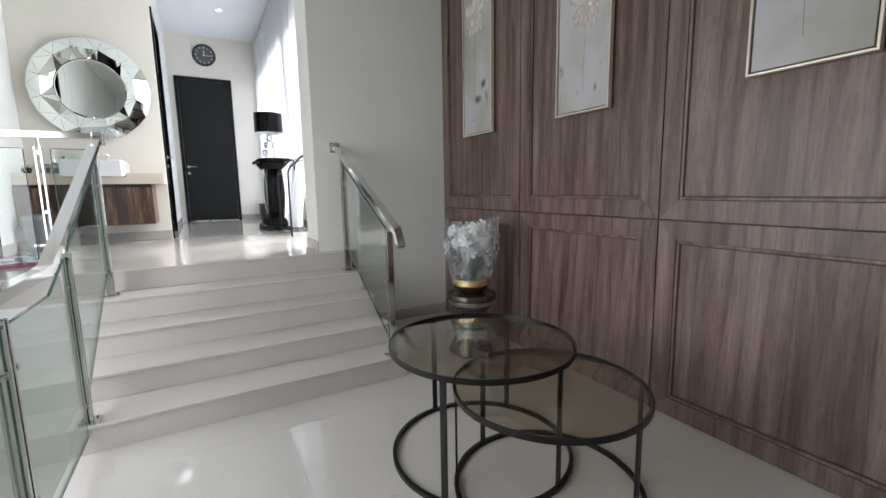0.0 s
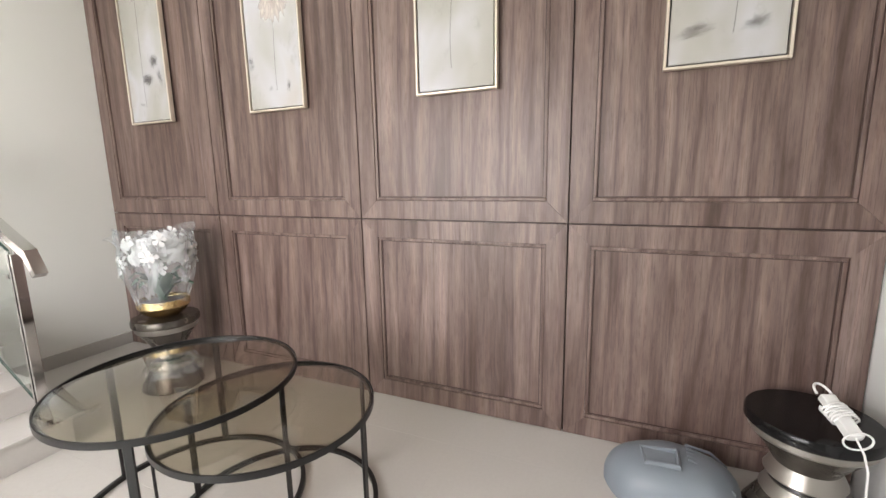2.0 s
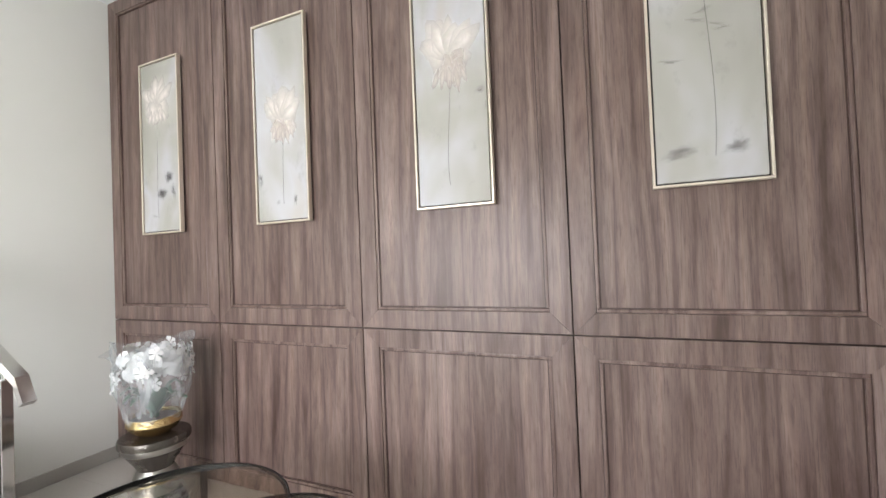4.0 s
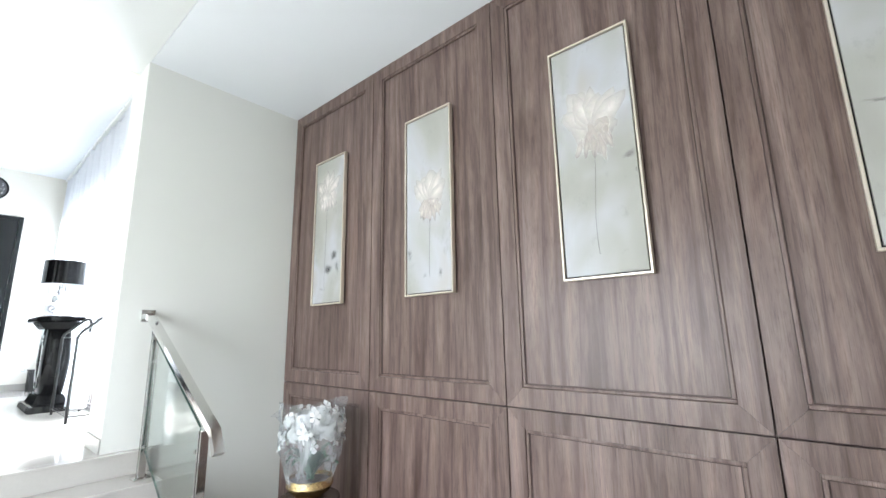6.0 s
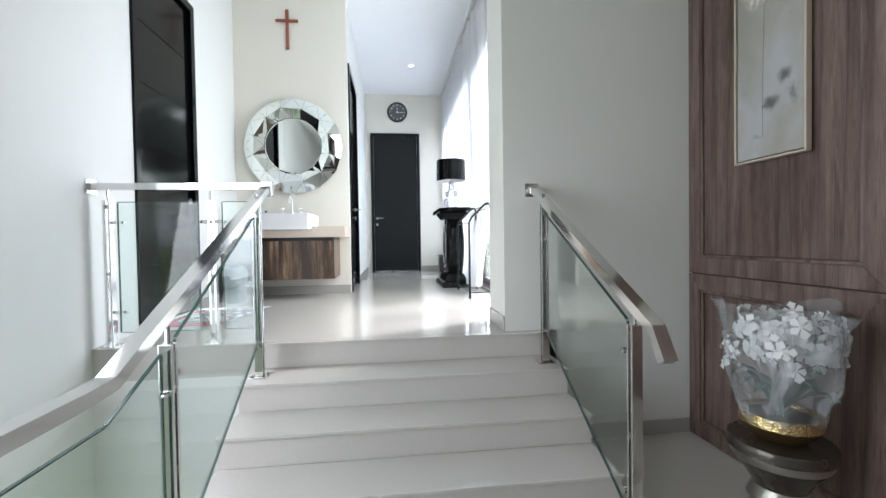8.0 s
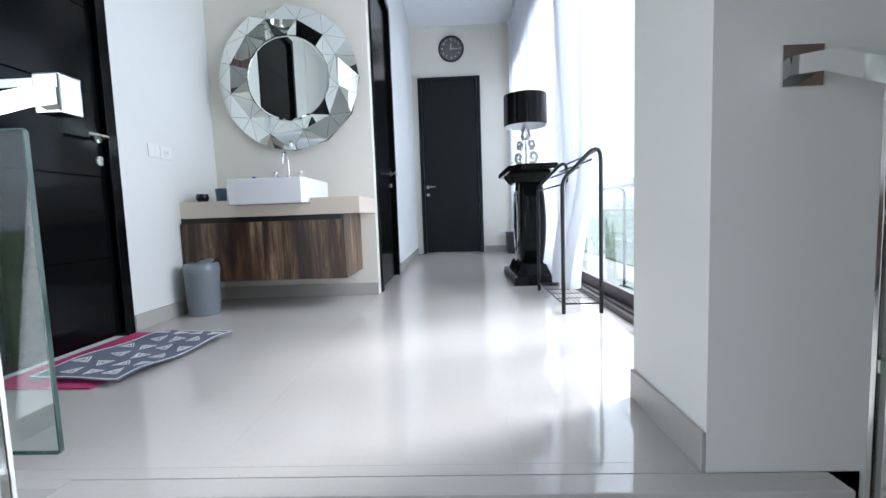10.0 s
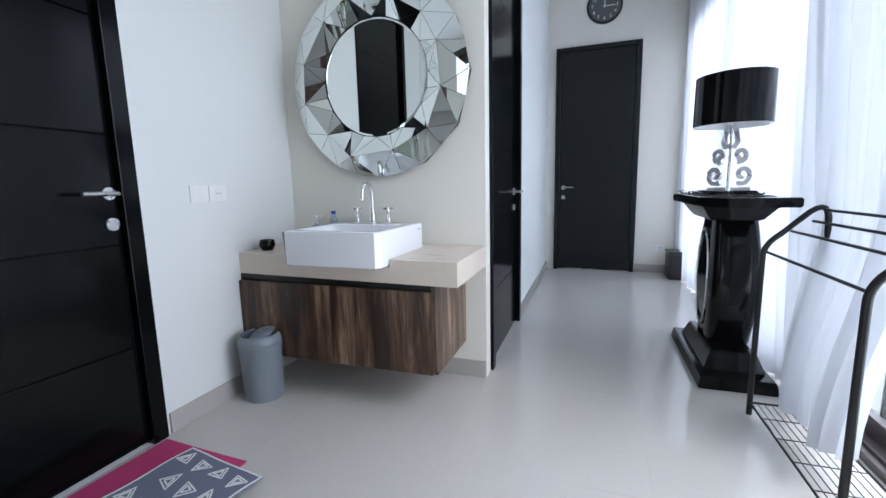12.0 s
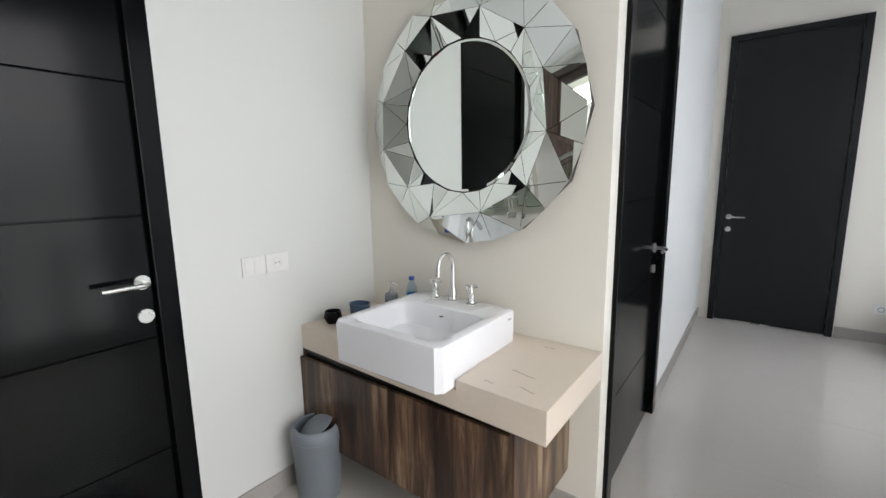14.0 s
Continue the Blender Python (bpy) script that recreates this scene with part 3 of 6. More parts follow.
def landing_guard():
    d = thing("guard_railing", (-3.4, 0.05, UP), "steel and glass guard railing across the stairwell edge of the hall", "railing")
    y = 0.03
    handrail(d, [(NX + 0.008, y, 1.735), (LX - 0.032, y, 1.735)])
    part("corner_joint", boxed(LX - 0.032, LX + 0.032, y - 0.03, y + 0.032, 1.675, 1.765, bevel=0.005), M_CHROME, d)
    part("wall_plate", boxed(NX + 0.001, NX + 0.008, y - 0.045, y + 0.045, 1.69, 1.78, bevel=0.002), M_CHROME, d)
    for x in (-3.79, -3.20):
        rail_post(d, x, y, UP, 1.655, "x")
        for z in (1.52, 0.98):
            part("glass_arm", tube(bmesh.new(), [(x - 0.09 if x > -3.5 else x, y - 0.004, z), (x + 0.09, y - 0.004, z)], 0.009, 8), M_CHROME, d, "", True)
    glass_sheet(d, [(-3.72, 0.86), (-3.72, 1.64), (-3.27, 1.64), (-3.27, 0.86)], "y", y - 0.03)
    glass_sheet(d, [(-3.13, 0.86), (-3.13, 1.64), (-2.93, 1.64), (-2.93, 0.86)], "y", y - 0.03)


right_railing()
left_railing()
landing_guard()


# ---- paintings ----
def canvas_mat():
    m = Mat("painted_canvas", (0.5, 0.5, 0.47, 1), 0.55)
    v = m.coords((1, 1, 0.6), 23.0)
    a = m.noise(v, 2.2, 3, 0.5, 0.4)
    b = m.noise(v, 9.0, 5, 0.7)
    c = m.ramp(a, [(0.30, (0.33, 0.32, 0.28, 1)), (0.46, (0.40, 0.39, 0.355, 1)), (0.60, (0.49, 0.49, 0.51, 1)), (0.75, (0.44, 0.40, 0.35, 1))])
    c = m.mix(m.ramp(b, [(0.28, (0.4, 0.4, 0.4, 1)), (0.42, (0, 0, 0, 1))]), c, (0.26, 0.25, 0.23, 1))
    m.color(c)
    m.bump(m.noise(v, 220, 2, 0.5), 0.2, 0.0006)
    return m.m


def petal_mat(name, a, b, keep, solid=False):
    """Thin washes of paint that let the canvas show through in patches."""
    m = Mat(name, a, 0.55)
    v = m.coords((1, 1, 1), 11.0)
    n = m.noise(v, 16, 5, 0.7, 0.5)
    m.color(m.mix(n, a, b))
    a = m.t.nodes.new("ShaderNodeAttribute")
    a.attribute_name = "fade"
    mul = m.t.nodes.new("ShaderNodeMath")
    mul.operation = "MULTIPLY"
    m.link(m.ramp(n, [(0.28, (keep * 0.65,) * 3 + (1,)), (0.55, (keep,) * 3 + (1,))]), mul.inputs[0])
    m.link(a.outputs["Fac"], mul.inputs[1])
    if solid:
        m.b.inputs["Alpha"].default_value = keep
    else:
        m.link(mul.outputs[0], m.b.inputs["Alpha"])
    return m.m


M_CANVAS = canvas_mat()
M_PETAL = petal_mat("white_petal_paint", (0.84, 0.80, 0.76, 1), (0.72, 0.66, 0.61, 1), 1.0)
M_PINK = petal_mat("blush_petal_paint", (0.70, 0.62, 0.56, 1), (0.76, 0.70, 0.66, 1), 0.7)
M_INK = petal_mat("ink_wash", (0.10, 0.10, 0.09, 1), (0.20, 0.19, 0.17, 1), 0.33)
M_STEM = petal_mat("stem_paint", (0.30, 0.28, 0.24, 1), (0.24, 0.24, 0.22, 1), 0.2, True)


def painting(yc, kind, rng, label, blush, stalk, marks):
    z0, z1, w = 1.800, 3.138, 0.448
    h = z1 - z0
    d = thing("painting", (-0.0285, yc, z0), label, "painting", "flower paintings on the panelling")
    x0, x1 = -0.062, -0.0285
    y0, y1 = yc - w / 2, yc + w / 2
    f = 0.012
    bm = bmesh.new()
    for q in ((y0, y1, z0, z0 + f), (y0, y1, z1 - f, z1), (y0, y0 + f, z0 + f, z1 - f), (y1 - f, y1, z0 + f, z1 - f)):
        box(bm, x0, x1, *q, bevel=0.002, seg=1)
    part("frame", bm, M_CHAMPAGNE, d, "champagne coloured slim frame")
    part("backing", boxed(-0.038, -0.0295, y0 + f, y1 - f, z0 + f, z1 - f), M_BLACKMETAL, d)
    i = 0.019
    part("canvas", boxed(-0.054, -0.0385, y0 + i, y1 - i, z0 + i, z1 - i, bevel=0.002, seg=1), M_CANVAS, d)
    cy, cz, size = kind
    cy, cz = yc + cy * w, z0 + cz * h
    x = [-0.0541]

    def blob(name, pts, mat):
        x[0] -= 0.00003
        pts = [(min(max(p[0], y0 + i + 0.004), y1 - i - 0.004), min(max(p[1], z0 + i + 0.004), z1 - i - 0.004)) for p in pts]
        bm = bmesh.new()
        fade = bm.verts.layers.float.new("fade")
        c = bm.verts.new((x[0], sum(p[0] for p in pts) / len(pts), sum(p[1] for p in pts) / len(pts)))
        vs = [bm.verts.new((x[0], p[0], p[1])) for p in pts]
        c[fade] = 1.0
        for v in vs:
            v[fade] = 0.0 if name == "ink" else 0.45
        for k in range(len(vs)):
            bm.faces.new((c, vs[k], vs[(k + 1) % len(vs)]))
        return bm

    def leaf_shape(tip_a, reach, wide, base=(0.0, 0.0)):
        tx, tz = math.cos(tip_a), math.sin(tip_a)
        pts = []
        for t, q in ((0, 0.25), (0.3, 0.9), (0.6, 1.0), (0.85, 0.6), (1, 0), (0.88, -0.5), (0.6, -1), (0.3, -0.85), (0, -0.25)):
            g = wide * q * rng.uniform(0.75, 1.25)
            pts.append((cy + base[0] + tx * reach * t - tz * g, cz + base[1] + tz * reach * t + tx * g))
        return pts

    # a soft bloom: overlapping washes, upright tips and drips below
    def wash(py, pz, r, mat):
        n, shift = 30, rng.uniform(0, 50)
        pts = []
        for q in range(n):
            a = q * 2 * math.pi / n
            g = r * (1 + 0.75 * noise.noise(Vector((math.cos(a) * 1.6 + shift, math.sin(a) * 1.6, 0))))
            pts.append((py + g * math.cos(a) * 0.85, pz + g * math.sin(a) * 1.1))
        part("petal", blob("petal", pts, None), mat, d)

    for k in range(8):
        wash(cy + rng.uniform(-0.35, 0.35) * size, cz + rng.uniform(-0.2, 0.55) * size, size * rng.uniform(0.38, 0.6), M_PETAL)
    for k in range(7):
        a = math.pi / 2 + (k - 3) * 0.30 + rng.uniform(-0.1, 0.1)
        part("petal", blob("petal", leaf_shape(a, size * rng.uniform(0.95, 1.4), size * rng.uniform(0.20, 0.32)), None), M_PETAL, d)
    for k in range(4):
        wash(cy + rng.uniform(-0.3, 0.3) * size, cz - 0.35 * size, size * rng.uniform(0.3, 0.42), M_PINK if blush else M_PETAL)
    for k in range(5):
        a = -math.pi / 2 + (k - 2) * 0.16
        part("petal", blob("petal", leaf_shape(a, size * rng.uniform(0.5, 0.95), size * rng.uniform(0.07, 0.12), (0.17 * (k - 2) * size, -0.2 * size)), None), M_PINK if blush else M_PETAL, d)
    if stalk:
        stem = bmesh.new()
        top_z = cz - size * 0.6
        pts = [(cy + 0.035 * math.sin(t * 2.6) * t * stalk, top_z - (top_z - z0 - 0.12) * t) for t in (k / 16 for k in range(17))]
        tube(stem, [(-0.0555, p[0], p[1]) for p in pts], 0, square=(0.0035, 0.0006))
        part("stem", stem, M_STEM, d)
    for fy, fz, r1, r2, count in marks:
        for k in range(count):
            by, bz = yc + (fy + rng.uniform(-0.05, 0.05)) * w, z0 + (fz + rng.uniform(-0.02, 0.02)) * h
            lean, n = rng.uniform(-0.5, 0.5), 18
            pts = []
            for q in range(n):
                a = q * 2 * math.pi / n
                u, v = r1 * math.cos(a) * rng.uniform(0.55, 1.25), r2 * math.sin(a) * rng.uniform(0.45, 1.3)
                pts.append((by + u * math.cos(lean) - v * math.sin(lean), bz + u * math.sin(lean) + v * math.cos(lean)))
            part("ink_mark", blob("ink", pts, None), M_INK, d)


_prng = random.Random(5)
painting(-0.630, (0.05, 0.74, 0.18), _prng, "tall painting of a white lotus over dark grass, champagne frame", False, 0.4,
         [(-0.20, 0.30, 0.05, 0.05, 3), (-0.05, 0.22, 0.07, 0.05, 3), (-0.30, 0.24, 0.03, 0.07, 2), (0.2, 0.12, 0.05, 0.02, 1)])
painting(-1.834, (-0.05, 0.50, 0.17), _prng, "tall painting of a faint pale lotus, slim champagne frame", True, 0.3,
         [(0.38, 0.22, 0.03, 0.03, 3), (-0.30, 0.11, 0.015, 0.05, 2), (0.10, 0.10, 0.02, 0.03, 1)])
painting(-3.038, (0.0, 0.60, 0.185), _prng, "tall painting of a blush flower on curved stem, champagne frame", True, 1.0,
         [(-0.38, 0.44, 0.045, 0.016, 2), (-0.43, 0.41, 0.015, 0.03, 1)])
painting(-4.219, (0.0, 0.87, 0.19), _prng, "tall painting of a large white bloom above ink branches, champagne frame", False, -1.2,
         [(-0.10, 0.62, 0.045, 0.016, 3), (-0.30, 0.60, 0.06, 0.010, 2), (0.02, 0.55, 0.05, 0.012, 2), (-0.12, 0.50, 0.05, 0.009, 2), (0.30, 0.40, 0.05, 0.010, 2), (0.25, 0.10, 0.07, 0.022, 3), (-0.25, 0.10, 0.06, 0.03, 2)])


# ---- coffee tables ----
def round_table(c, r, z, turns, label):
    t = thing("coffee_table", (c[0], c[1], 0), label, "coffee table", "nesting tables on the lounge floor")
    at = (c[0], c[1], 0)
    ring = lathe(bmesh.new(), [(r, z - 0.025), (r, z), (r - 0.006, z), (r - 0.006, z - 0.011), (r - 0.018, z - 0.011), (r - 0.018, z - 0.017), (r - 0.006, z - 0.017), (r - 0.006, z - 0.025), (r, z - 0.025)], at, 72)
    part("rim", ring, M_BLACKMETAL, t, "", True)
    g = part("glass_top", lathe(bmesh.new(), [(0, z - 0.010), (r - 0.008, z - 0.010), (r - 0.008, z - 0.003), (r - 0.012, z - 0.001), (0, z - 0.001)], at, 72), M_SMOKETOP, t, "smoky tinted glass top", True)
    g.visible_shadow = True
    part("base_ring", tube(bmesh.new(), [(c[0] + (r - 0.012) * math.cos(a), c[1] + (r - 0.012) * math.sin(a), 0.010) for a in (i * math.pi / 36 for i in range(72))], 0, closed=True, square=(0.02, 0.02)), M_BLACKMETAL, t)
    for turn in turns:
        a = radians(turn)
        x, y = c[0] + (r - 0.014) * math.cos(a), c[1] + (r - 0.014) * math.sin(a)
        bm = boxed(-0.005, 0.005, -0.015, 0.015, 0.019, z - 0.024, bevel=0.002, seg=1)
        bmesh.ops.rotate(bm, verts=bm.verts, cent=(0, 0, 0), matrix=Matrix.Rotation(a, 3, "Z"))
        bmesh.ops.translate(bm, verts=bm.verts, vec=(x, y, 0))
        part("leg", bm, M_BLACKMETAL, t)


round_table((-1.12, -2.22), 0.455, 0.58, (215, 285, 35, 94), "higher round coffee table with smoked glass and black metal frame")
round_table((-1.03, -2.60), 0.415, 0.48, (149, 280, 329, 100), "lower round coffee table with smoked glass and black metal frame")


# ---- stools, plant, bag, cable ----
def bronze_mat():
    m = Mat("dark_bronze", (0.10, 0.085, 0.07, 1), 0.22, 0.6)
    v = m.coords()
    n = m.noise(v, 9, 4, 0.6)
    m.color(m.mix(n, (0.05, 0.045, 0.04, 1), (0.14, 0.12, 0.10, 1)))
    m.rough(n, 0.15, 0.35)
    return m.m


M_BRONZE = bronze_mat()
M_GOLD = Mat("hammered_gold", (0.72, 0.53, 0.26, 1), 0.25, 1.0)
_v = M_GOLD.t.nodes.new("ShaderNodeTexVoronoi")
_v.inputs["Scale"].default_value = 90
M_GOLD.link(M_GOLD.coords(), _v.inputs["Vector"])
M_GOLD.bump(_v.outputs["Distance"], 0.9, 0.004)
M_GOLD = M_GOLD.m
M_LEAF = gloss("orchid_leaf", (0.05, 0.13, 0.08, 1), 0.35)
M_FLOWER = gloss("white_petal", (0.85, 0.85, 0.84, 1), 0.5, Subsurface_Weight=0.0)


def film_mat():
    m = Mat("clear_plastic_wrap")
    out = m.t.nodes["Material Output"]
    v = m.coords((1, 1, 0.35))
    n = m.noise(v, 11, 3, 0.55, 0.6)
    tr = m.node("ShaderNodeBsdfTransparent", Color=(0.93, 0.95, 0.96, 1))
    m.b.inputs["Base Color"].default_value = (0.85, 0.88, 0.90, 1)
    m.b.inputs["Roughness"].default_value = 0.22
    m.bump(n, 0.5, 0.008)
    mx = m.t.nodes.new("ShaderNodeMixShader")
    m.link(m.ramp(n, [(0.38, (0.10, 0.10, 0.10, 1)), (0.55, (0.20, 0.20, 0.20, 1)), (0.70, (0.46, 0.46, 0.46, 1))]), mx.inputs[0])
    m.link(tr.outputs[0], mx.inputs[1])
    m.link(m.b.outputs[0], mx.inputs[2])
    m.link(mx.outputs[0], out.inputs[0])
    return m.m


M_FILM = film_mat()


M_PEWTER = gloss("dull_pewter", (0.34, 0.32, 0.29, 1), 0.33, 0.85)


def hourglass_stool(x, y, r, h, top_mat, label):
    """A round stool: thick top on a tapering cup, a waist of flared pewter rings and a flaring foot."""
    s = thing("stool", (x, y, 0), label, "stool")
    k = h / 0.45

    def turned(name, profile, mat, note="", n=48):
        part(name, lathe(bmesh.new(), [(q * r, z * k) for q, z in profile], (x, y, 0), n), mat, s, note, True)
    turned("foot", [(0, 0), (0.90, 0), (0.93, 0.010), (0.90, 0.028), (0.62, 0.128), (0, 0.128)], M_BRONZE)
    turned("lower_ring", [(0, 0.1285), (0.64, 0.1285), (0.66, 0.134), (0.53, 0.180), (0, 0.180)], M_PEWTER, "flared pewter ring")
    turned("waist", [(0, 0.1805), (0.49, 0.1805), (0.47, 0.190), (0.49, 0.2045), (0, 0.2045)], M_BLACKMETAL)
    turned("upper_ring", [(0, 0.205), (0.60, 0.205), (0.62, 0.211), (0.50, 0.262), (0, 0.262)], M_PEWTER, "flared pewter ring")
    turned("cup", [(0, 0.2625), (0.50, 0.2625), (0.56, 0.285), (0.86, 0.370), (0, 0.370)], M_BRONZE)
    turned("rim_band", [(0, 0.3705), (0.88, 0.3705), (0.92, 0.380), (0.92, 0.406), (0, 0.406)], M_PEWTER, "narrow pewter band under the top")
    turned("top", [(0, 0.4065), (0.97, 0.4065), (1.0, 0.413), (1.0, 0.440), (0.97, 0.450), (0, 0.450)], top_mat)


PX, PY, PR, PH = -0.42, -1.07, 0.20, 0.49
hourglass_stool(PX, PY, PR, PH, M_BRONZE, "dark bronze hourglass stool with flared pewter rings under the orchid")
hourglass_stool(-0.31, -4.56, 0.21, 0.46, M_LACQUER, "black and bronze hourglass stool by the end of the panelling")


def wrapped_orchid(x, y, z):
    rng = random.Random(3)
    p = thing("potted_orchid", (x, y, z), "white orchid in a gold bowl, still wrapped in clear plastic", "plant")
    part("bowl", lathe(bmesh.new(), [(0, 0), (0.07, 0), (0.115, 0.03), (0.135, 0.06), (0.13, 0.095), (0.12, 0.095), (0.122, 0.06), (0, 0.055)], (x, y, z), 36), M_GOLD, p, "hammered gold bowl", True)
    part("soil", lathe(bmesh.new(), [(0, 0.08), (0.115, 0.078), (0.118, 0.068), (0, 0.066)], (x, y, z), 24), M_GROOVE, p)
    leaves = bmesh.new()
    for k in range(12):
        a = k * 0.52 + rng.uniform(-0.2, 0.2)
        ln, lift = rng.uniform(0.10, 0.17), rng.uniform(0.05, 0.17)
        prev = None
        for t in (0, 0.25, 0.5, 0.75, 1.0):
            w = 0.028 * math.sin(math.pi * (0.15 + 0.85 * t)) + 0.003
            c = Vector((x + math.cos(a) * ln * t, y + math.sin(a) * ln * t, z + 0.09 + lift * math.sin(t * 2.2)))
            s = Vector((-math.sin(a), math.cos(a), 0)) * w
            cur = (leaves.verts.new(c - s), leaves.verts.new(c - Vector((0, 0, 0.008))), leaves.verts.new(c + s))
            if prev:
                leaves.faces.new((prev[0], prev[1], cur[1], cur[0]))
                leaves.faces.new((prev[1], prev[2], cur[2], cur[1]))
            prev = cur
    lf = part("leaves", leaves, M_LEAF, p, "dark green strap leaves", True)
    for k in range(6):
        a = k * 1.05 + 0.3
        tip = Vector((x + math.cos(a) * 0.10, y + math.sin(a) * 0.10, z + rng.uniform(0.33, 0.42)))
        pts = arc((x + math.cos(a) * 0.02, y + math.sin(a) * 0.02, z + 0.07), (x, y, z + 0.36), tip, 8)
        part("stalk", tube(bmesh.new(), pts, 0.003, 6), M_LEAF, p, "", True)
    for k in range(150):
        a = rng.uniform(0, 2 * math.pi)
        rr = 0.180 * math.sqrt(rng.uniform(0.05, 1.0))
        low = 0.30 - 0.07 * (rr > 0.12) * rng.random() * (math.sin(a * 3) > 0)
        c = Vector((x + math.cos(a) * rr, y + math.sin(a) * rr, z + rng.uniform(low, 0.425)))
        q = Vector((math.cos(a), math.sin(a), rng.uniform(-0.3, 0.6))).to_track_quat("Z", "Y")
        bm = bmesh.new()
        for m in range(5):
            b = m * 2 * math.pi / 5 + rng.uniform(-0.1, 0.1)
            ln = rng.uniform(0.028, 0.042)
            mid = bm.verts.new(c + q @ Vector((0, 0, 0.004)))
            l1 = bm.verts.new(c + q @ Vector((math.cos(b - 0.5) * ln * 0.8, math.sin(b - 0.5) * ln * 0.8, 0.006)))
            l2 = bm.verts.new(c + q @ Vector((math.cos(b) * ln, math.sin(b) * ln, -0.004)))
            l3 = bm.verts.new(c + q @ Vector((math.cos(b + 0.5) * ln * 0.8, math.sin(b + 0.5) * ln * 0.8, 0.006)))
            bm.faces.new((mid, l1, l2, l3))
        part("flower", bm, M_FLOWER, p, "", True)
    # the wrap: a crumpled sleeve, square and flared at its open top, with loose corners
    bm = bmesh.new()
    n, rows = 72, 20
    grid = []
    for j in range(rows + 1):
        t = j / rows
        ring = []
        for i in range(n):
            a = 2 * math.pi * i / n
            q = (abs(math.cos(a - 0.9)) ** (2 + 5 * t) + abs(math.sin(a - 0.9)) ** (2 + 5 * t)) ** (-1 / (2 + 5 * t))
            base = 0.128 + 0.030 * min(1, t * 2.2) + 0.010 * t
            flare = 0.055 * max(0.0, t - 0.86) / 0.14 * max(0.0, q - 1.0) / 0.25
            fold = 0.006 * math.sin(a * 9 + t * 4) * (0.5 + t) + 0.016 * noise.noise(Vector((math.cos(a) * 3.5, math.sin(a) * 3.5, t * 5)))
            zz = z + 0.065 + 0.385 * t + (0.018 * math.sin(a * 3 + 1) + 0.012 * noise.noise(Vector((a * 3, 0, 0))) if j == rows else 0)
            rr = base * (0.93 + 0.07 * q if t < 0.3 else q ** 0.75) + fold + flare
            ring.append(bm.verts.new((x + rr * math.cos(a), y + rr * math.sin(a), zz)))
        grid.append(ring)
    for r1, r2 in zip(grid, grid[1:]):
        for i in range(n):
            bm.faces.new((r1[i], r1[(i + 1) % n], r2[(i + 1) % n], r2[i]))
    part("plastic_wrap", bm, M_FILM, p, "crumpled clear plastic sleeve", True)
    return p


plant = wrapped_orchid(PX, PY, PH)
for o in plant.children:
    for vert in o.data.vertices:
        vert.co = Vector((vert.co.x * (1.10 + 0.12 * min(1, vert.co.z * 5)), vert.co.y * (1.10 + 0.12 * min(1, vert.co.z * 5)), vert.co.z * 1.27))


def floor_pouffe():
    """The low grey rounded case lying on the floor."""
    x, y = -0.31, -4.11
    d = thing("carry_case", (x, y, 0), "grey moulded oval case with a recessed grip lying on the floor", "case")
    bm = bmesh.new()
    n, rows = 40, 12
    grid = []
    for j in range(rows):
        t = j / rows * math.pi / 2
        ring = []
        for i in range(n):
            a = 2 * math.pi * i / n
            r = 1 + 0.03 * math.cos(5 * a)
            zz = 0.015 + 0.17 * math.sin(t) ** 0.9
            ring.append(bm.verts.new((x + 0.185 * math.cos(t) ** 0.6 * r * math.cos(a), y + 0.265 * math.cos(t) ** 0.6 * r * math.sin(a), zz)))
        grid.append(ring)
    top = bm.verts.new((x, y, 0.187))
    for r1, r2 in zip(grid, grid[1:]):
        for i in range(n):
            bm.faces.new((r1[i], r1[(i + 1) % n], r2[(i + 1) % n], r2[i]))
    for i in range(n):
        bm.faces.new((grid[-1][i], grid[-1][(i + 1) % n], top))
    base = [bm.verts.new((v.co.x, v.co.y, 0.0)) for v in grid[0]]
    for i in range(n):
        bm.faces.new((base[i], base[(i + 1) % n], grid[0][(i + 1) % n], grid[0][i]))
    bm.faces.new(base)
    body = part("body", bm, M_GREYPLASTIC, d, "", True)
    part("grip", tube(bmesh.new(), [(x + 0.02, y + 0.12, 0.172), (x - 0.08, y + 0.10, 0.172), (x - 0.09, y - 0.02, 0.185), (x + 0.01, y - 0.02, 0.192)], 0.012, 8, closed=True), M_GREYPLASTIC, d, "raised grip frame", True)
    for k in range(5):
        part("rib", tube(bmesh.new(), [(x - 0.02 + 0.028 * k, y - 0.06, 0.186 - 0.001 * k), (x - 0.05 + 0.040 * k, y - 0.16, 0.155), (x - 0.06 + 0.043 * k, y - 0.225, 0.10)], 0.006, 6), M_GREYPLASTIC, d, "", True)


floor_pouffe()


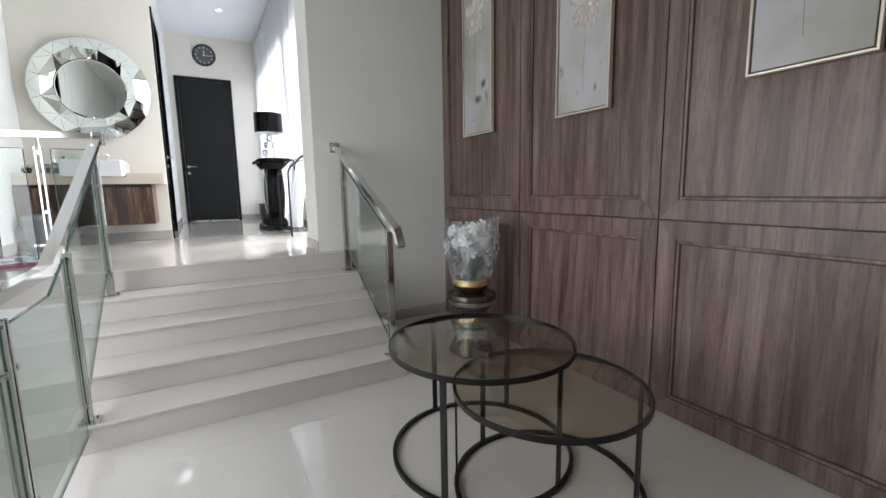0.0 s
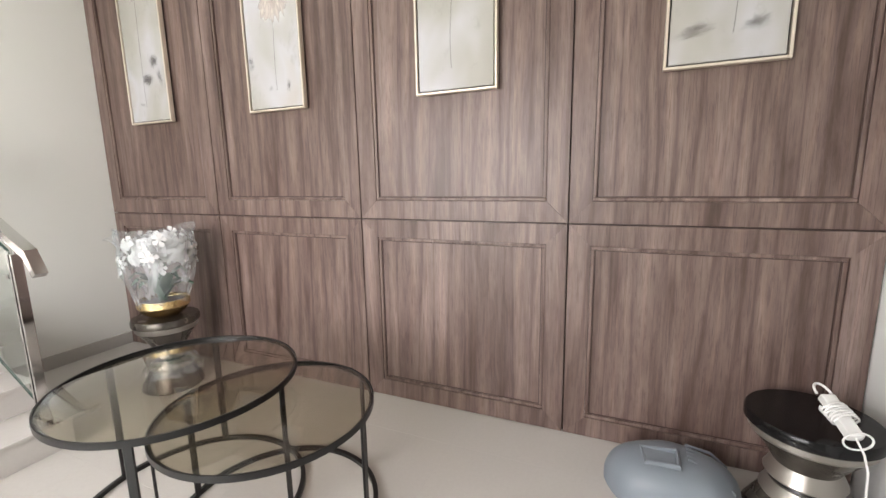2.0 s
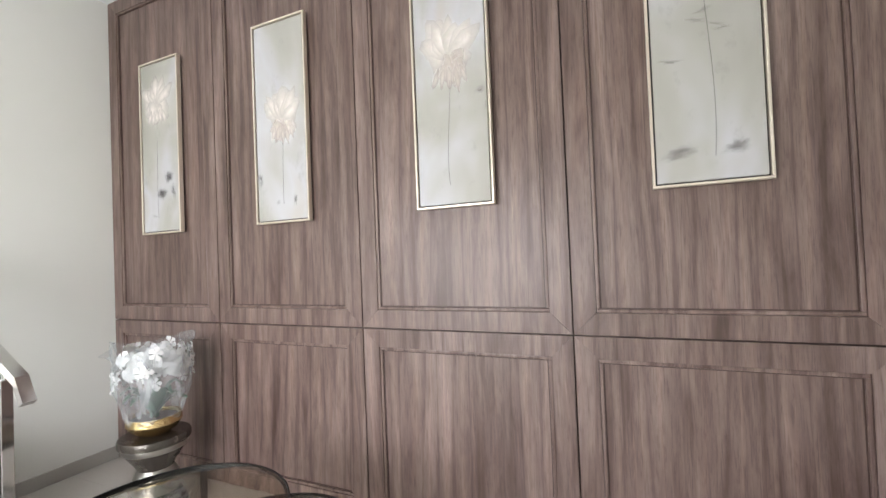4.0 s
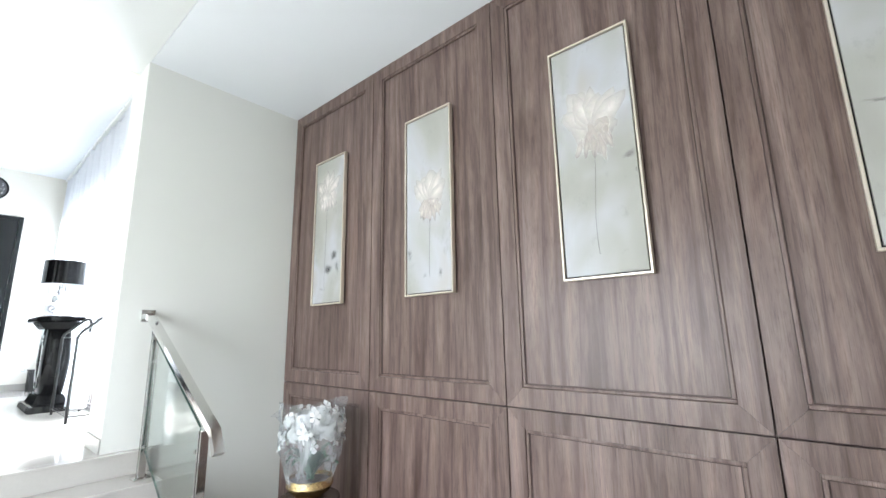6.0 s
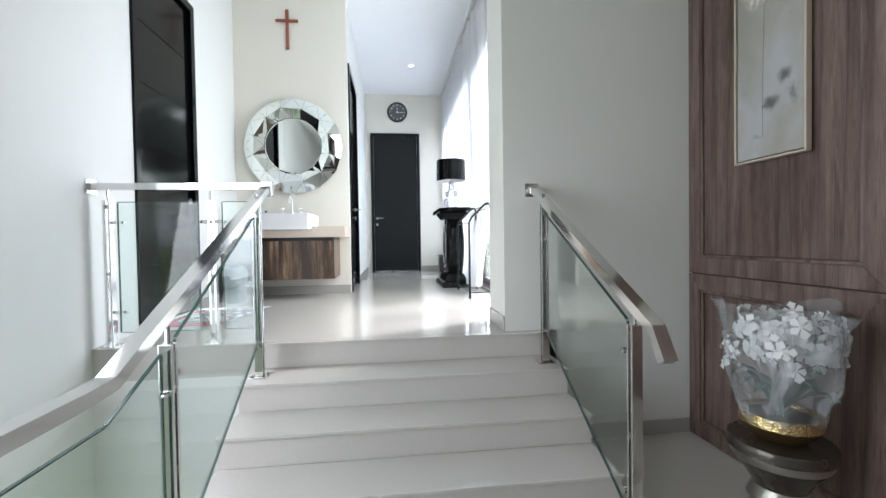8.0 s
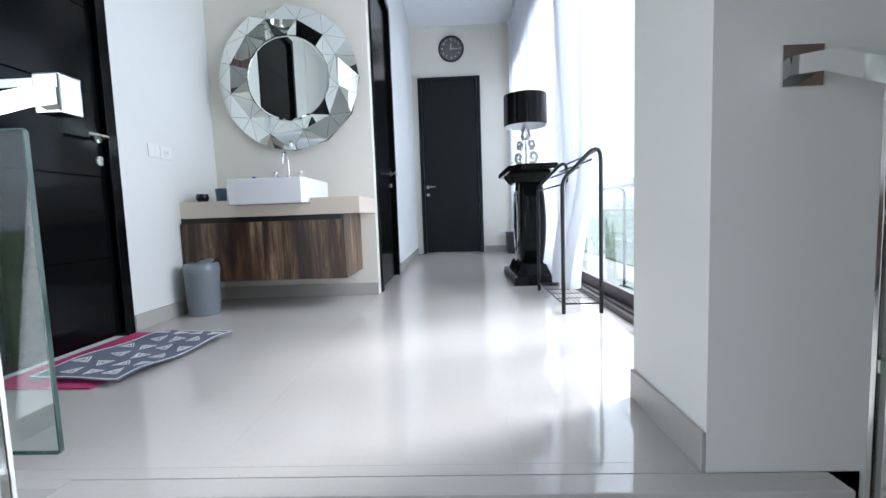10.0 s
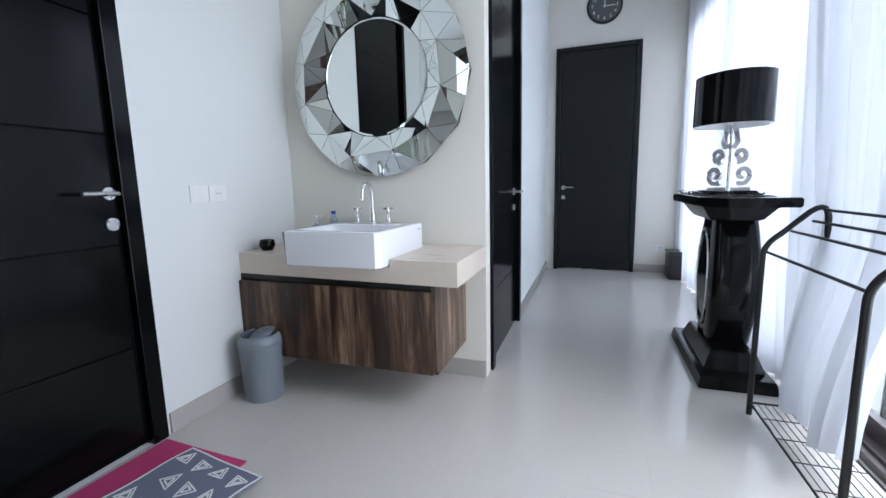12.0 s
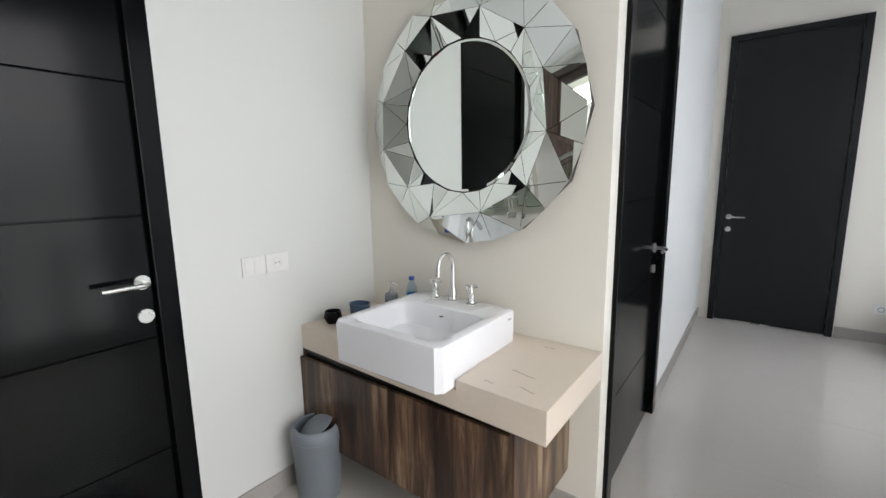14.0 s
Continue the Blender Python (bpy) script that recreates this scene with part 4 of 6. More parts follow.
def extension_cable():
    x, y, z = -0.42, -4.54, 0.46
    d = thing("power_strip", (x, y, z), "white extension socket wound in its own cable on the stool", "extension cable")
    a, b = Vector((x + 0.065, y - 0.035, z + 0.105)), Vector((x - 0.075, y - 0.075, z + 0.032))
    ax = (b - a).normalized()
    up = Vector((0, 0, 1))
    side = ax.cross(up).normalized()
    bm = boxed(-0.024, 0.024, -0.015, 0.015, -(b - a).length / 2, (b - a).length / 2, bevel=0.006)
    rot = ax.to_track_quat("Z", "Y").to_matrix()
    bmesh.ops.rotate(bm, verts=bm.verts, cent=(0, 0, 0), matrix=rot)
    bmesh.ops.translate(bm, verts=bm.verts, vec=(a + b) / 2)
    body = part("socket_block", bm, M_WHITEPLASTIC, d)
    pts = []
    for i in range(150):
        t = i / 149
        q = a.lerp(b, 0.25 + 0.35 * t + 0.02 * math.sin(i * 0.9))
        r = 0.040 + 0.007 * math.sin(i * 0.37)
        an = t * 9 * 2 * math.pi
        pts.append(q + side * math.cos(an) * r + ax.cross(side) * math.sin(an) * r * 0.75)
    part("wound_cable", tube(bmesh.new(), pts, 0.0035, 6), M_WHITEPLASTIC, d, "", True)
    loop = [a + side * 0.024 * math.cos(t) - ax * (0.01 + 0.045 * math.sin(t)) for t in (i * math.pi / 10 for i in range(11))]
    part("hook_loop", tube(bmesh.new(), loop, 0.0045, 8), M_WHITEPLASTIC, d, "", True)
    loop2 = [b + side * 0.045 * math.cos(t) + up * 0.03 * math.sin(t) + ax * 0.01 for t in (i * math.pi / 10 for i in range(20))]
    part("cable_loop", tube(bmesh.new(), loop2, 0.0035, 8, closed=True), M_WHITEPLASTIC, d, "", True)
    tail = [b, b + Vector((-0.06, 0.0, -0.02)), Vector((x - 0.18, y - 0.07, z - 0.02)), Vector((x - 0.20, y - 0.07, 0.25)), Vector((x - 0.21, y - 0.06, 0.05)), Vector((x - 0.25, y, 0.004))]
    part("cable", tube(bmesh.new(), tail, 0.0035, 8), M_WHITEPLASTIC, d, "", True)


extension_cable()


# ---- vanity ----
COUNTER = 1.553
BASIN = (-3.500, -2.955)


def vanity():
    c = thing("vanity_cabinet", (-3.32, MIRY, 0.99), "wall-hung dark walnut two-door vanity cabinet under the stone top", "cabinet")
    x0, x1, y0, y1, z0, z1 = WX + 0.002, -2.733, 1.965, MIRY - 0.001, 0.985, 1.422
    bm = bmesh.new()
    box(bm, x0, x1, y0 + 0.02, y1, z0, z0 + 0.018)
    box(bm, x0, x0 + 0.018, y0 + 0.02, y1, z0 + 0.018, z1 + 0.015)
    box(bm, x1 - 0.018, x1, y0, y1, z0 + 0.018, z1 + 0.015)
    box(bm, x0 + 0.018, x1 - 0.018, y1 - 0.01, y1, z0 + 0.018, z1 + 0.015)
    part("body", bm, M_VANWOOD, c)
    # Black strip that darkens the shadow gap between doors and stone top.
    part("shadow_gap_strip", boxed(x0 + 0.018, x1 - 0.018, y0 + 0.025, y0 + 0.045, z0 + 0.02, z1 + 0.015), M_BLACKMETAL, c)
    for a, b in ((x0 + 0.001, -3.314), (-3.311, x1 - 0.019)):
        part("door", boxed(a, b, y0, y0 + 0.019, z0 + 0.0005, z1 - 0.022, bevel=0.0015, seg=1), M_VANWOOD, c)

    t = thing("countertop", (-3.25, 1.9, 1.438), "thick cream travertine vanity top with small natural cracks", "countertop")
    bx0, bx1 = BASIN[0], BASIN[1]
    bm = bmesh.new()
    zc0, zc1, yf = 1.438, COUNTER, 1.932
    xl, xr, yb = WX + 0.001, -2.611, MIRY - 0.002
    yl = 1.985
    low = [(xl, yl), (xr, yf), (xr, yb), (xl, yb)]
    slope = (yf - yl) / (xr - xl)
    y_at = lambda x: yl + slope * (x - xl)
    high = [(xl, yl), (bx0 - 0.002, y_at(bx0 - 0.002)), (bx0 - 0.002, 2.10), (bx1 + 0.002, 2.10), (bx1 + 0.002, y_at(bx1 + 0.002)), (xr, yf), (xr, yb), (xl, yb)]
    prism(bm, low, "z", zc0, 1.515)
    prism(bm, high, "z", 1.515, zc1)
    part("slab", bm, M_COUNTER, t)
    rng = random.Random(8)
    ck = bmesh.new()
    for px, py, ln, an in ((-2.78, 2.12, 0.10, 0.2), (-2.72, 2.02, 0.06, 0.3), (-2.80, 2.40, 0.05, 0.1), (-2.85, 2.0, 0.04, 0.1)):
        pts = [(px + math.cos(an) * ln * (s / 6 - 0.5), py - math.sin(an) * ln * (s / 6 - 0.5) + rng.uniform(-0.003, 0.003), zc1 + 0.0003) for s in range(7)]
        tube(ck, pts, 0, square=(0.0016, 0.0005))
    part("crack", ck, M_GROOVE, t)


def basin():
    x0, x1, y0, y1, z0, z1 = BASIN[0], BASIN[1] - 0.004, 1.862, 2.41, 1.518, 1.692
    b = thing("washbasin", (-3.23, 2.1, 1.518), "white square semi-recessed ceramic washbasin", "washbasin")
    bm = bmesh.new()
    n = 72

    def ring(cx, cy, hx, hy, rad, z):
        pts = []
        for i in range(n):
            a = 2 * math.pi * (i + 0.5) / n
            p = 12.0
            r = (abs(math.cos(a)) ** p + abs(math.sin(a)) ** p) ** (-1 / p)
            q = (abs(math.cos(a)) ** rad + abs(math.sin(a)) ** rad) ** (-1 / rad)
            pts.append(bm.verts.new((cx + hx * q * math.cos(a), cy + hy * q * math.sin(a), z)))
        return pts

    cx, cy, hx, hy = (x0 + x1) / 2, (y0 + y1) / 2, (x1 - x0) / 2, (y1 - y0) / 2
    by = cy - 0.055
    rings = [ring(cx, cy, hx - 0.008, hy - 0.008, 40, z0), ring(cx, cy, hx - 0.001, hy - 0.001, 40, z0 + 0.006), ring(cx, cy, hx, hy, 40, z1 - 0.010), ring(cx, cy, hx - 0.003, hy - 0.003, 40, z1 - 0.003), ring(cx, cy, hx - 0.009, hy - 0.009, 36, z1),
             ring(cx, by, hx - 0.040, hy - 0.100, 9, z1), ring(cx, by, hx - 0.047, hy - 0.107, 8, z1 - 0.006), ring(cx, by, hx - 0.065, hy - 0.125, 6, z1 - 0.10), ring(cx, by, 0.12, 0.11, 3, z1 - 0.135), ring(cx, by + 0.03, 0.022, 0.022, 2, z1 - 0.142)]
    for a, c in zip(rings, rings[1:]):
        for i in range(n):
            bm.faces.new((a[i], a[(i + 1) % n], c[(i + 1) % n], c[i]))
    bm.faces.new(rings[0])
    bm.faces.new(rings[-1])
    part("bowl", bm, M_CERAMIC, b, "", True)
    part("drain", lathe(bmesh.new(), [(0, 0.004), (0.020, 0.004), (0.026, 0.0), (0, 0)], (cx, by + 0.03, z1 - 0.142), 24), M_CHROME, b, "chrome drain", True)
    part("overflow_hole", lathe(bmesh.new(), [(0, 0), (0.009, 0), (0.009, 0.002), (0, 0.002)], (cx, by + hy - 0.122, z1 - 0.04), 16), M_GROOVE, b)
    part("maker_mark", boxed(x1, x1 + 0.0006, y1 - 0.075, y1 - 0.045, z1 - 0.035, z1 - 0.030), M_GREYPLASTIC, b)

    f = thing("faucet", (cx, 2.35, z1), "chrome gooseneck basin mixer with two cross handles", "faucet")
    fy = 2.35
    cx -= 0.02
    part("base", lathe(bmesh.new(), [(0, 0), (0.025, 0), (0.026, 0.006), (0.020, 0.010), (0.018, 0.055), (0.015, 0.06), (0.013, 0.065), (0, 0.065)], (cx, fy, z1), 24), M_CHROME, f, "", True)
    pts = [(cx, fy, z1 + 0.06), (cx, fy, z1 + 0.17)] + [(cx, fy - 0.055 + 0.055 * math.cos(a), z1 + 0.17 + 0.055 * math.sin(a)) for a in (i * math.pi / 12 for i in range(1, 13))] + [(cx, fy - 0.112, z1 + 0.135)]
    part("spout", tube(bmesh.new(), pts, 0.011, 12), M_CHROME, f, "", True)
    for s in (-1, 1):
        hx2 = cx + s * 0.10
        h = part("valve", lathe(bmesh.new(), [(0, 0), (0.024, 0), (0.025, 0.005), (0.017, 0.01), (0.013, 0.03), (0.017, 0.05), (0.012, 0.056), (0.008, 0.075), (0, 0.075)], (hx2, fy, z1), 24), M_CHROME, f, "", True)
        bm = tube(bmesh.new(), [(hx2 - 0.032, fy, z1 + 0.082), (hx2 + 0.032, fy, z1 + 0.082)], 0.0055, 10)
        tube(bm, [(hx2, fy - 0.032, z1 + 0.082), (hx2, fy + 0.032, z1 + 0.082)], 0.0055, 10)
        lathe(bm, [(0, 0.072), (0.011, 0.073), (0.011, 0.09), (0, 0.092)], (hx2, fy, z1), 16)
        part("cross_handle", bm, M_CHROME, h, "", True)


vanity()
basin()


def counter_things():
    z = COUNTER
    x, y = -3.62, 2.33
    d = thing("soap_dispenser", (x, y, z), "grey soap dispenser with a steel pump", "soap dispenser")
    M_SLATE = gloss("slate_ceramic", (0.17, 0.19, 0.21, 1), 0.3)
    M_NAVY = gloss("blue_grey_ceramic", (0.055, 0.10, 0.16, 1), 0.3)
    part("bottle", lathe(bmesh.new(), [(0, 0), (0.032, 0), (0.034, 0.004), (0.034, 0.115), (0.030, 0.124), (0.012, 0.128), (0, 0.128)], (x, y, z), 28), M_SLATE, d, "", True)
    part("collar", lathe(bmesh.new(), [(0, 0.128), (0.013, 0.128), (0.013, 0.143), (0.005, 0.145), (0.005, 0.175), (0.012, 0.176), (0.012, 0.186), (0, 0.187)], (x, y, z), 18), M_CHROME, d, "", True)
    part("nozzle", tube(bmesh.new(), [(x, y, z + 0.181), (x + 0.05, y - 0.01, z + 0.181), (x + 0.056, y - 0.012, z + 0.173)], 0.0045, 8), M_CHROME, d, "", True)
    x, y = -3.685, 2.175
    solo("tumbler", lathe(bmesh.new(), [(0, 0), (0.037, 0), (0.042, 0.10), (0.038, 0.10), (0.034, 0.008), (0, 0.008)], (x, y, z), 28, 1.35, 1.1), M_NAVY, (x, y, z), "blue-grey oval toothbrush tumbler on the vanity top", "tumbler", smooth=True)
    x, y = -3.80, 2.10
    solo("soap_dish", lathe(bmesh.new(), [(0, 0), (0.030, 0), (0.045, 0.03), (0.038, 0.06), (0.034, 0.06), (0.040, 0.03), (0, 0.008)], (x, y, z), 28), M_LACQUER, (x, y, z), "small rounded black bowl on the vanity top", "bowl", smooth=True)
    x, y = -3.56, 2.42
    b = thing("water_bottle", (x, y, z), "small clear plastic water bottle with a blue label and cap", "bottle")
    part("bottle", lathe(bmesh.new(), [(0, 0), (0.027, 0), (0.029, 0.01), (0.029, 0.12), (0.024, 0.15), (0.012, 0.175), (0.012, 0.185), (0, 0.185)], (x, y, z), 24), M_GLASSY, b, "", True)
    part("label", lathe(bmesh.new(), [(0.0294, 0.145 - 0.03), (0.0298, 0.115), (0.0298, 0.16 - 0.005 - 0.085), (0.0294, 0.07)], (x, y, z), 24), gloss("bottle_label", (0.10, 0.38, 0.62, 1), 0.4), b, "blue paper label", True)
    part("cap", lathe(bmesh.new(), [(0, 0.185), (0.014, 0.185), (0.014, 0.203), (0, 0.205)], (x, y, z), 18), gloss("blue_cap", (0.03, 0.10, 0.42, 1), 0.35), b, "blue cap", True)


M_GLASSY = thin_glass("clear_bottle", (0.80, 0.90, 0.95, 1), 1.45)
counter_things()


# ---- mirror, cross, clock ----
def star_mirror():
    cx, cz, y = -3.235, 2.510, MIRY - 0.035
    d = thing("mirror", (cx, y, cz), "large round wall mirror with a wide border of angled mirror triangles", "mirror")
    n = 12
    R, RM, RI = 0.558, 0.442, 0.325

    def at(r, k, dep):
        a = 2 * math.pi * k / n + math.pi / 2
        return Vector((cx + r * math.cos(a), y - dep, cz + r * math.sin(a)))

    back = bmesh.new()
    prism(back, [(at(R - 0.004, k, 0).x, at(R - 0.004, k, 0).z) for k in range(n)], "y", y - 0.012, y + 0.034)
    part("backing", back, M_BLACKMETAL, d)
    part("glass", lathe_y(cx, cz, y, [(0, 0.0125), (0.322, 0.0125), (0.322, 0.022), (0.312, 0.0245), (0, 0.0245)], 64), M_MIRROR, d, "round plain mirror glass")
    tris = []
    rng = random.Random(12)
    mid = [at(RM + rng.uniform(-0.02, 0.02), k + 0.5 + rng.uniform(-0.10, 0.10), rng.uniform(0.050, 0.110)) for k in range(n)]
    for k in range(n):
        o0, o1 = at(R, k, 0.018), at(R, k + 1, 0.018)
        m0, m1 = mid[k], mid[(k + 1) % n]
        i0, i1 = at(RI + 0.002, k, 0.030), at(RI + 0.002, k + 1, 0.030)
        im = at(RI + 0.002, k + 0.5, 0.026)
        om = at(R - 0.004, k + 0.5, 0.016)
        tris += [(o0, om, m0), (om, o1, m0), (m0, o1, m1), (m0, m1, i1), (i0, m0, im), (im, m0, i1)]
    for t in tris:
        c = sum(t, Vector()) / 3
        g = 0.0022
        pts = [p + (c - p).normalized() * g for p in t]
        bm = bmesh.new()
        f = [bm.verts.new(p) for p in pts]
        b = [bm.verts.new(p + Vector((0, 0.004, 0))) for p in pts]
        bm.faces.new(f)
        bm.faces.new(b)
        for i in range(3):
            bm.faces.new((f[i], f[(i + 1) % 3], b[(i + 1) % 3], b[i]))
        part("facet", bm, M_MIRROR, d)
    edge = bmesh.new()
    for k in range(n):
        a, b = at(R + 0.001, k, 0), at(R + 0.001, k + 1, 0)
        a2, b2 = at(R - 0.008, k, 0), at(R - 0.008, k + 1, 0)
        for p in (a, b, a2, b2):
            p.y = 0
        v = [edge.verts.new(Vector((p.x, yy, p.z))) for yy in (y - 0.0165, y - 0.013) for p in (a, b, b2, a2)]
        for q in ((0, 1, 2, 3), (4, 5, 6, 7), (0, 1, 5, 4), (1, 2, 6, 5), (2, 3, 7, 6), (3, 0, 4, 7)):
            edge.faces.new([v[i] for i in q])
    part("edge", edge, M_SATIN, d)


def lathe_y(cx, cz, y, profile, n):
    """A turned piece on a wall that faces -y: profile of radius and depth from the wall."""
    bm = lathe(bmesh.new(), profile, (0, 0, 0), n)
    for v in bm.verts:
        v.co = Vector((cx + v.co.x, y - v.co.z, cz + v.co.y))
    return bm


star_mirror()


def cross():
    M_RED = gloss("red_brown_wood", (0.30, 0.09, 0.055, 1), 0.4)
    x, y = -3.283, MIRY
    d = thing("cross", (x, y, 3.65), "plain reddish wooden wall cross above the mirror", "cross")
    part("upright", boxed(x - 0.018, x + 0.018, y - 0.018, y - 0.001, 3.65, 4.11, bevel=0.003), M_RED, d)
    part("crossbar", boxed(x - 0.128, x + 0.128, y - 0.022, y - 0.004 - 0.0145, 3.957, 3.993, bevel=0.003), M_RED, d)


cross()


def text_mesh(txt, size, depth):
    cu = bpy.data.curves.new("numeral", "FONT")
    cu.body, cu.size, cu.extrude = txt, size, depth
    cu.align_x, cu.align_y = "CENTER", "CENTER"
    cu.resolution_u = 2
    ob = new("numeral", cu)
    bpy.context.view_layer.update()
    me = bpy.data.meshes.new_from_object(ob.evaluated_get(bpy.context.evaluated_depsgraph_get()))
    bpy.data.objects.remove(ob)
    bpy.data.curves.remove(cu)
    bm = bmesh.new()
    bm.from_mesh(me)
    bpy.data.meshes.remove(me)
    return bm


def clock():
    cx, cz, y = -1.968, 3.972, FARY
    d = thing("clock", (cx, y, cz), "round wall clock with white numerals on a grey face", "clock")
    M_FACE = gloss("clock_face", (0.10, 0.10, 0.105, 1), 0.5)
    part("case", lathe_y(cx, cz, y, [(0, 0.001), (0.198, 0.001), (0.200, 0.03), (0.190, 0.04), (0.180, 0.04), (0.176, 0.026), (0, 0.026)], 56), M_BLACKMETAL, d, "", True)
    part("face", lathe_y(cx, cz, y, [(0, 0.0265), (0.174, 0.0265), (0.174, 0.029), (0, 0.029)], 56), M_FACE, d)
    for k in range(12):
        a = math.pi / 2 - (k + 1) * math.pi / 6
        bm = text_mesh(str(k + 1), 0.052, 0.001)
        for v in bm.verts:
            v.co = Vector((cx + 0.138 * math.cos(a) + v.co.x, y - 0.031 - v.co.z, cz + 0.138 * math.sin(a) + v.co.y))
        part("numeral", bm, M_WHITEPLASTIC, d)
    part("hour_hand", boxed(cx - 0.006, cx + 0.006, y - 0.035, y - 0.033, cz - 0.02, cz + 0.085), M_WHITEPLASTIC, d)
    part("minute_hand", boxed(cx - 0.025, cx + 0.115, y - 0.038, y - 0.036, cz - 0.010, cz - 0.002), M_WHITEPLASTIC, d)


clock()


# ---- console, lamp, rack, bins, rugs ----
def console():
    cx, cy = -1.262, 3.13
    d = thing("console_table", (cx, cy, UP), "glossy black pedestal console with bulging column and stepped plinth", "console table")
    def slab(x0, x1, y0, y1, z0, z1, s, b=0.006):
        bm = bmesh.new()
        lo = [(x0, y0), (x1, y0), (x1, y1), (x0, y1)]
        v = [bm.verts.new((p[0], p[1], z0)) for p in lo]
        w = [bm.verts.new((p[0] + (s if p[0] == x0 else -s), p[1] + (s if p[1] == y0 else -s), z1)) for p in lo]
        bm.faces.new(v)
        bm.faces.new(w)
        for i in range(4):
            bm.faces.new((v[i], v[(i + 1) % 4], w[(i + 1) % 4], w[i]))
        bmesh.ops.bevel(bm, geom=bm.edges[:], offset=b, segments=2, affect="EDGES")
        return bm
    part("plinth", slab(-1.475, -1.10, 2.67, 3.54, UP, UP + 0.07, 0.012), M_LACQUER, d)
    part("plinth_step", slab(-1.43, -1.13, 2.78, 3.43, UP + 0.07, UP + 0.17, 0.04), M_LACQUER, d)
    rows, n = 18, 40
    bm = bmesh.new()
    grid = []
    for j in range(rows + 1):
        t = j / rows
        half = 0.165 + 0.085 * math.sin(math.pi * t)
        xh = 0.112 + 0.02 * math.sin(math.pi * t)
        z = UP + 0.17 + 0.73 * t
        ring = []
        for i in range(n):
            a = 2 * math.pi * (i + 0.5) / n
            q = (abs(math.cos(a)) ** 5 + abs(math.sin(a)) ** 5) ** (-1 / 5)
            ring.append(bm.verts.new((cx + xh * q * math.cos(a), cy + half * q * math.sin(a), z)))
        grid.append(ring)
    for r1, r2 in zip(grid, grid[1:]):
        for i in range(n):
            bm.faces.new((r1[i], r1[(i + 1) % n], r2[(i + 1) % n], r2[i]))
    bm.faces.new(grid[0])
    bm.faces.new(grid[-1])
    part("column", bm, M_LACQUER, d, "", True)
    ov = [(cx - 0.128, cy + 0.13 * math.cos(a), UP + 0.535 + 0.30 * math.sin(a)) for a in (i * math.pi / 24 for i in range(48))]
    part("oval_trim", tube(bmesh.new(), ov, 0.007, 8, closed=True), M_SATIN, d, "pale oval trim on the column", True)
    part("capital", slab(-1.47, -1.10, 2.86, 3.43, UP + 0.985, UP + 0.90, 0.06), M_LACQUER, d)
    top = bmesh.new()
    pts = [(-1.10, 2.62), (-1.10, 3.76), (-1.40, 3.76), (-1.50, 3.60), (-1.50, 2.78), (-1.40, 2.62)]
    prism(top, pts, "z", UP + 0.987, UP + 1.035)
    bmesh.ops.bevel(top, geom=top.edges[:], offset=0.006, segments=2, affect="EDGES")
    part("tabletop", top, M_LACQUER, d)
    rng = random.Random(2)
    r = thing("table_runner", (cx, cy, UP + 1.0355), "black lace runner with a ragged fringe on the console", "runner")
    bm = bmesh.new()
    box(bm, -1.44, -1.15, 2.80, 3.66, UP + 1.0355, UP + 1.0385)
    part("cloth", bm, M_CLOTHBLACK, r)
    fr = bmesh.new()
    for k in range(46):
        y = rng.uniform(3.64, 3.68)
        x = rng.uniform(-1.44, -1.15)
        tube(fr, [(x, 3.655, UP + 1.039), (x + rng.uniform(-0.02, 0.02), 3.70, UP + 1.042 + rng.uniform(0, 0.012)), (x + rng.uniform(-0.03, 0.03), 3.70 + rng.uniform(0, 0.05), UP + 1.042 + rng.uniform(0, 0.02))], 0.0022, 4)
    for k in range(60):
        x, y = rng.uniform(-1.42, -1.17), rng.uniform(2.85, 3.6)
        tube(fr, [(x, y, UP + 1.040), (x + rng.uniform(-0.03, 0.03), y + rng.uniform(-0.03, 0.03), UP + 1.046 + rng.uniform(0, 0.01))], 0.005, 4)
    tagged(part("fringe", fr, M_CLOTHBLACK, r), kind="stuff")


M_CLOTHBLACK = gloss("black_lace", (0.03, 0.03, 0.032, 1), 0.85)
M_SILVER = gloss("brushed_silver", (0.62, 0.62, 0.63, 1), 0.3, 1.0)
M_SHADEIN = gloss("white_shade_lining", (0.78, 0.78, 0.76, 1), 0.6)


